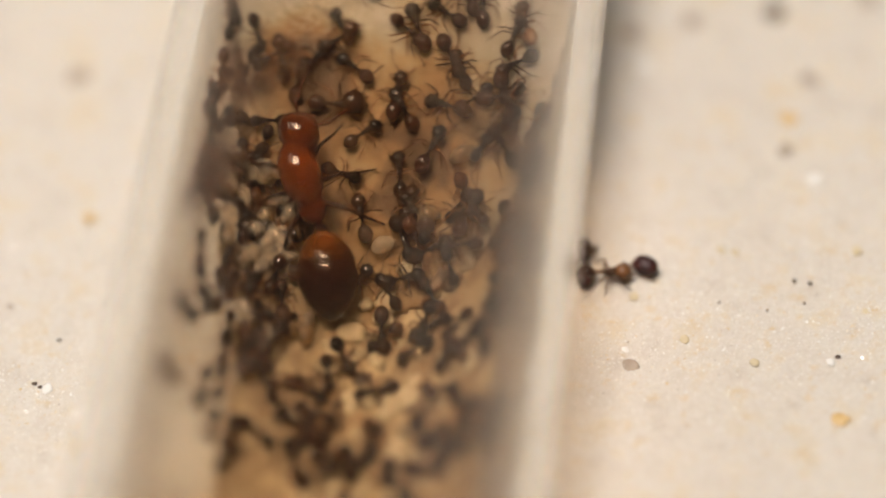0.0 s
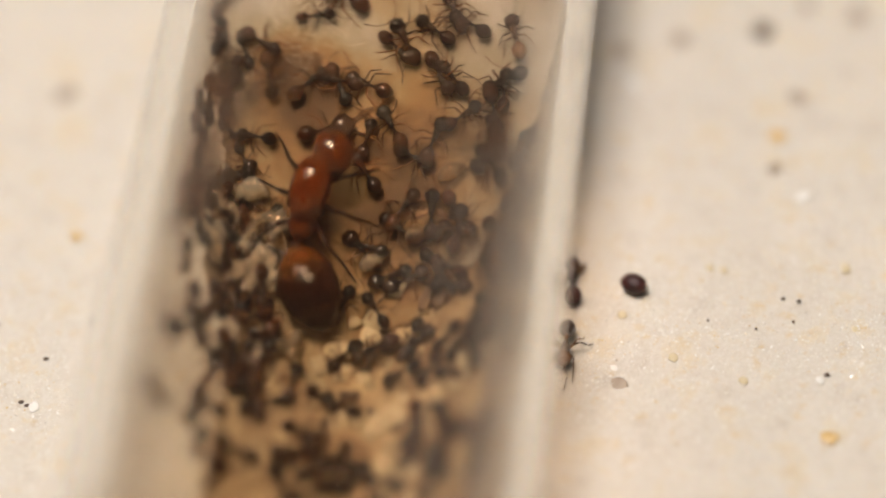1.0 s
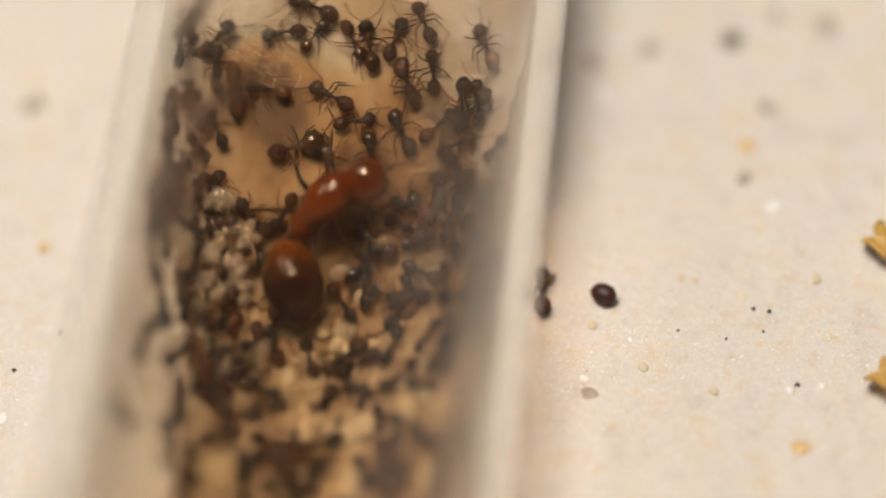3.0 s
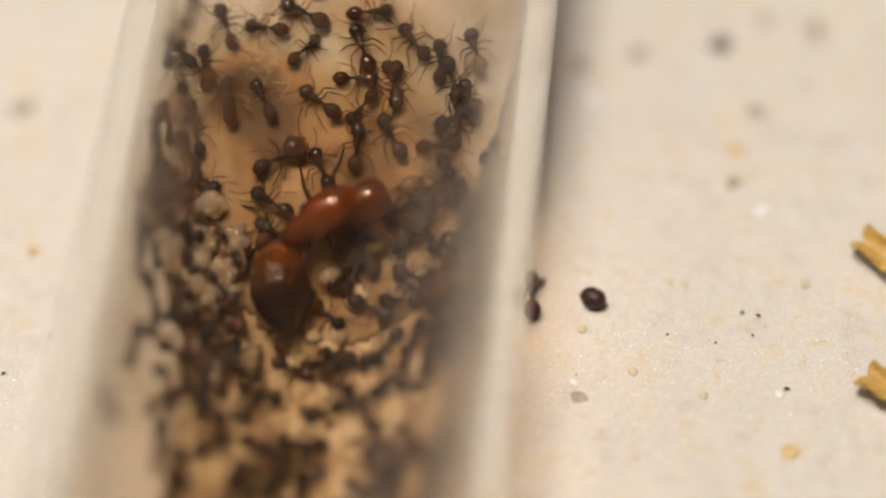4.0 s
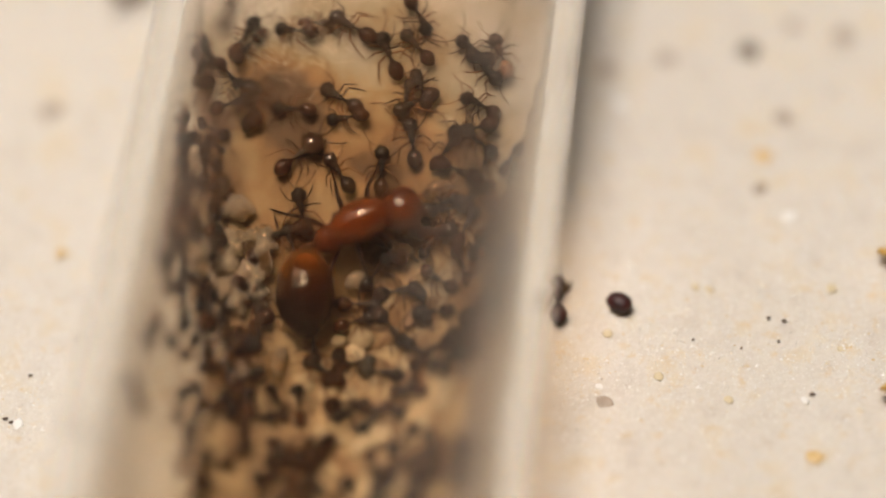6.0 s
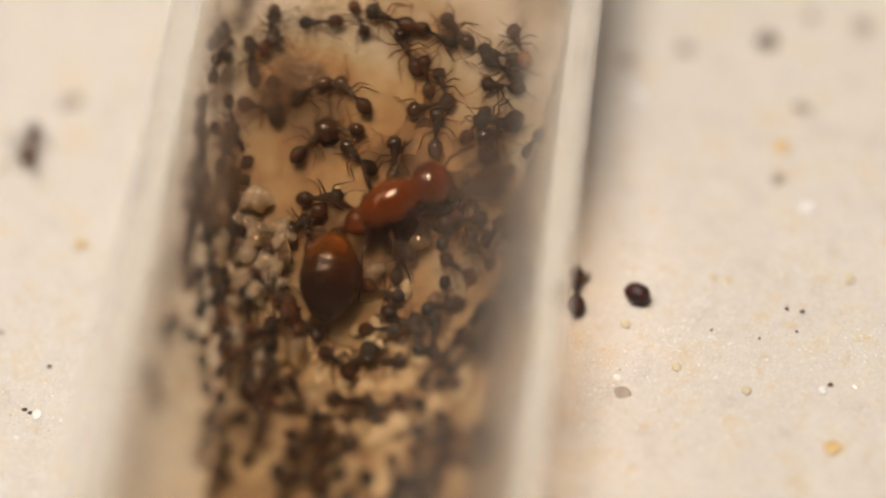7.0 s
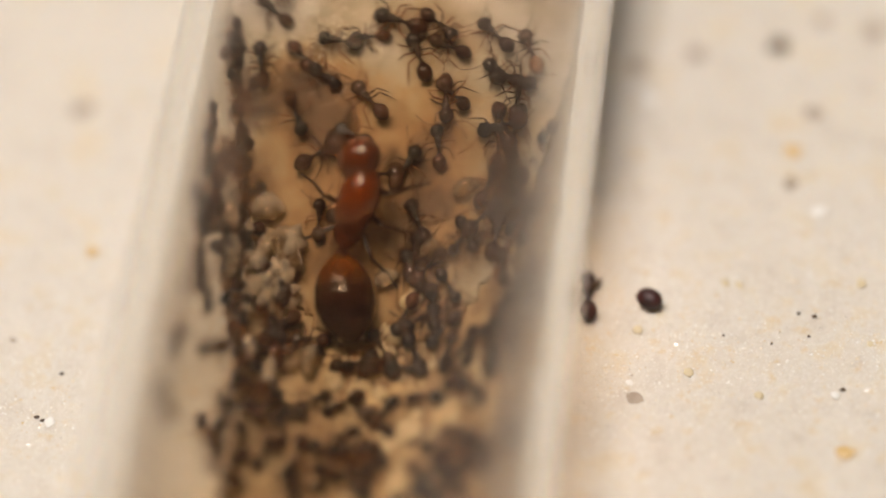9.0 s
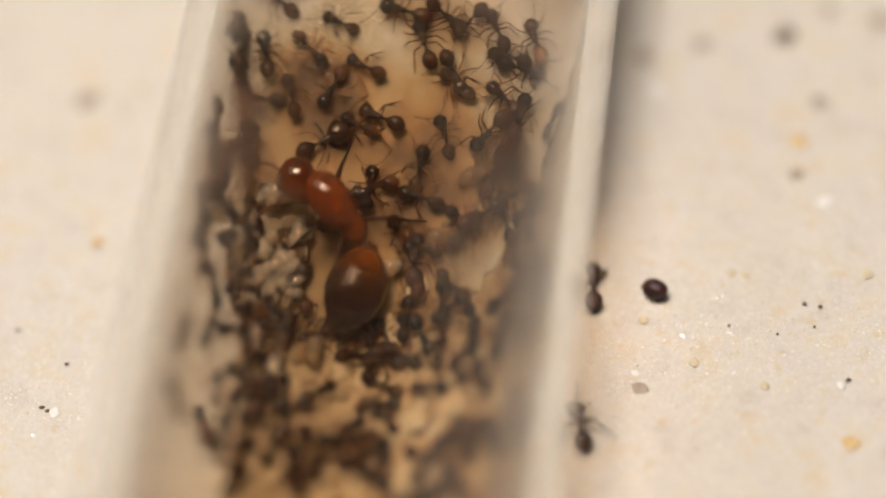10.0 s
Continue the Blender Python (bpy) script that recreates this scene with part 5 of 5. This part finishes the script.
    ant('black', 'bed', [(2.5, 9.23, -4.24, 169), (6.5, 8.81, -5.08, 66), (7.5, 8.26, -4.16, 131), (8.5, 9.13, -4.32, 135), (9, 8.49, -3.71, 157), (9.5, 9.1, -2.6, 205)])
    ant('black', 'bed', [(2.5, 9.41, 4.7, -125), (3, 8.98, 4.36, -178), (5, 10.73, 4.48, -206), (6.5, 10.31, 4.58, -231), (7, 10.18, 4.62, -235), (7.5, 10.06, 4.63, -252), (8, 10.08, 4.62, -249), (9, 10.02, 4.65, -261), (9.5, 9.96, 4.7, -309), (10, 10.07, 4.71, -256)])
    ant('black', 'bed', [(2.5, 8.36, 3.37, 51), (4.5, 8.52, 4.95, 0), (5, 7.89, 4.74, 54), (6.5, 7.24, 4.77, 2), (7, 6.96, 4.17, 25), (8, 7.64, 3.41, -46), (8.5, 7.84, 1.82, -12), (9, 7.79, 1.79, -8), (9.5, 7.72, 1.71, -14), (10, 7.79, 1.82, -18)])
    ant('black', 'bed', [(2.5, 5.38, -5.38, 131), (7, 5.85, -5.6, 59), (7.5, 5.57, -5.67, 22), (9.5, 5.79, -5.31, 58), (10, 5.31, -5.23, 20)])
    ant('black', 'bed', [(2.5, 4.4, -3.29, -120), (3, 5.03, -3.37, -45), (4.5, 5.77, -1.76, -73), (5, 5.6, -1.61, -80), (6.5, 5.56, -2.29, 28), (7, 5.67, -1.91, 82), (7.5, 7.3, -1.91, 159), (10, 5.66, 1.04, 288)])
    ant('brown', 'bed', [(3, 9.53, 2.38, 152), (4.5, 9.56, 2.1, 196), (8, 8.55, 1.73, 255), (9.5, 9.55, 2.15, 149), (10, 9.74, 2.13, 153)])
    ant('brown', 'bed', [(3, 12.07, -1.66, -66), (6.5, 11.66, -0.38, -61), (7, 11.67, -0.06, -71), (9, 11.81, -0.11, -74)])
    ant('brown', 'bed', [(3, 11.77, 2.61, -25), (4.5, 11.01, 2.57, -43), (5, 11.58, 2.14, -37), (6.5, 11.03, 1.71, -43), (7.5, 11.84, 3.4, -34), (8, 11.53, 3.39, -27), (8.5, 11.85, 3.31, -28), (9, 11.55, 3.55, -46), (9.5, 11.51, 3.41, -34), (10, 11.37, 3.47, -26)])
    ant('black', 'bed', [(3, 5.97, -5.31, -122), (4.5, 5.67, -5.84, -177), (5, 5.54, -5.86, -178), (6.5, 5.2, -5.8, -171), (7, 5.42, -5.84, -176), (8.5, 5.94, -5.67, -221), (9, 6.24, -5.56, -192), (9.5, 6.14, -5.73, -209)])
    ant('brown', 'bed', [(3, 6.81, 4.5, -39), (4.5, 7.03, 4.56, -39), (6.5, 8.27, 4.36, -68), (7.5, 7.89, 4.51, -175), (8, 8.33, 4.39, -217), (8.5, 8.4, 4.45, -212), (9.5, 8.32, 4.33, -193), (10, 8, 4.55, -184)])
    ant('black', 'bed', [(7, -1.93, -4.16, 7), (9, -2.51, -4.12, 35)])
    ant('black', 'bed', [(7, -3.01, -3.62, -41), (8, -3.32, -3.05, -16)])
    ant('black', 'bed', [(7, -2.73, -2.77, 68)])
    ant('black', 'bed', [(7, -3.82, -1.47, 104), (8, -3.27, -0.62, 39)])
    ant('black', 'bed', [(8, -5.69, -4.54, 15)])
    ant('black', 'bed', [(8, -5.85, -5.1, 11)])
    ant('black', 'bed', [(8, -6.71, -4.4, 38)])
    ant('black', 'bed', [(10, 4.64, 2.98, -151)])
    ant('runner', 'ground', [(0, 6.03, -3.46, 96), (0.5, 5.41, -4.06, 201), (1, 4.68, -5.95, 189), (1.5, 3.79, -9.23, 193), (2, 3.24, -11.94, 193), (2.6, 3.07, -14.35, 193), (10, 1.65, -15.28, 192)])
    ant('runner', 'ground', [(0, -9.26, 22.9, -147), (5, -8.18, 21.8, -137), (6, -10.4, 14.9, -130), (6.3, -11.21, 13.22, -125), (6.5, -11.73, 12.21, -110), (6.7, -12.94, 10.31, -140), (7, -15.43, 6.44, -172), (7.3, -15.17, 1.22, -194), (7.6, -13.73, -3.86, -202), (7.8, -11.9, -6.1, -210), (8.1, -9.9, -7.9, -212), (10, -10.55, -8.3, -203)])
    ant('runner', 'ground', [(0, -25.67, -3.14, 96), (5.9, -21.97, -2.2, 96), (6.3, -15.21, -3.12, 98), (6.5, -11.55, -4.06, 102), (6.9, -8.0, -4.93, 102), (10, -7.5, -5.16, 108)])
    ant('runner', 'ground', [(0, 2.56, -17.6, 13), (9.2, 2.95, -15.1, 9), (9.6, 3.63, -12.39, 5), (10, 4.2, -9.15, -5)])
    crowd()
    for i, (ob, poses) in enumerate(ANTS):
        key_ant(ob, poses, i)
    rows = [
        (0, 3.41, -2.02, -11, -12, 55, 5),
        (0.5, 3.69, -2.14, -16, -2, 54, 24),
        (1, 3.43, -2.62, -24, 40, 55, 12),
        (1.5, 3.63, -2.80, -22, 69, 55, 11),
        (2, 3.76, -2.43, -18, 73, 51, 9),
        (2.5, 3.59, -1.67, -12, 43, 55, 5),
        (3, 4.08, -1.87, -15, 63, 55, 11),
        (4.5, 4.07, -1.75, -6, 69, 40, 6),
        (5, 4.14, -1.78, -6, 76, 22, 6),
        (6.5, 3.97, -1.60, -2, 59, 34, 2),
        (7, 4.27, -1.23, 4, 53, 14, 2),
        (7.5, 4.18, -0.98, 6, 45, 3, 1),
        (8, 4.26, -1.20, 4, 44, 21, 1),
        (8.5, 3.83, -1.71, -11, 47, -60, 9),
        (9, 3.73, -1.49, -11, 32, -60, 22),
        (9.5, 3.88, -0.45, 17, -56, -60, -2),
        (10, 3.69, -0.50, 16, -61, -60, 9),
    ]
    walk(QUEEN, [(t, bed_pose(s, c, h, 1.0)) for t, s, c, h, a, b, p in rows])
    walk(Q_THORAX, [(t, pose(0, 0, 0, p, 0, -a)) for t, s, c, h, a, b, p in rows])
    base = Q_HEAD.matrix_basis.copy()
    walk(Q_HEAD, [(t, base @ pose(0, 0, 0, -8, 0, -b)) for t, s, c, h, a, b, p in rows])


motions()
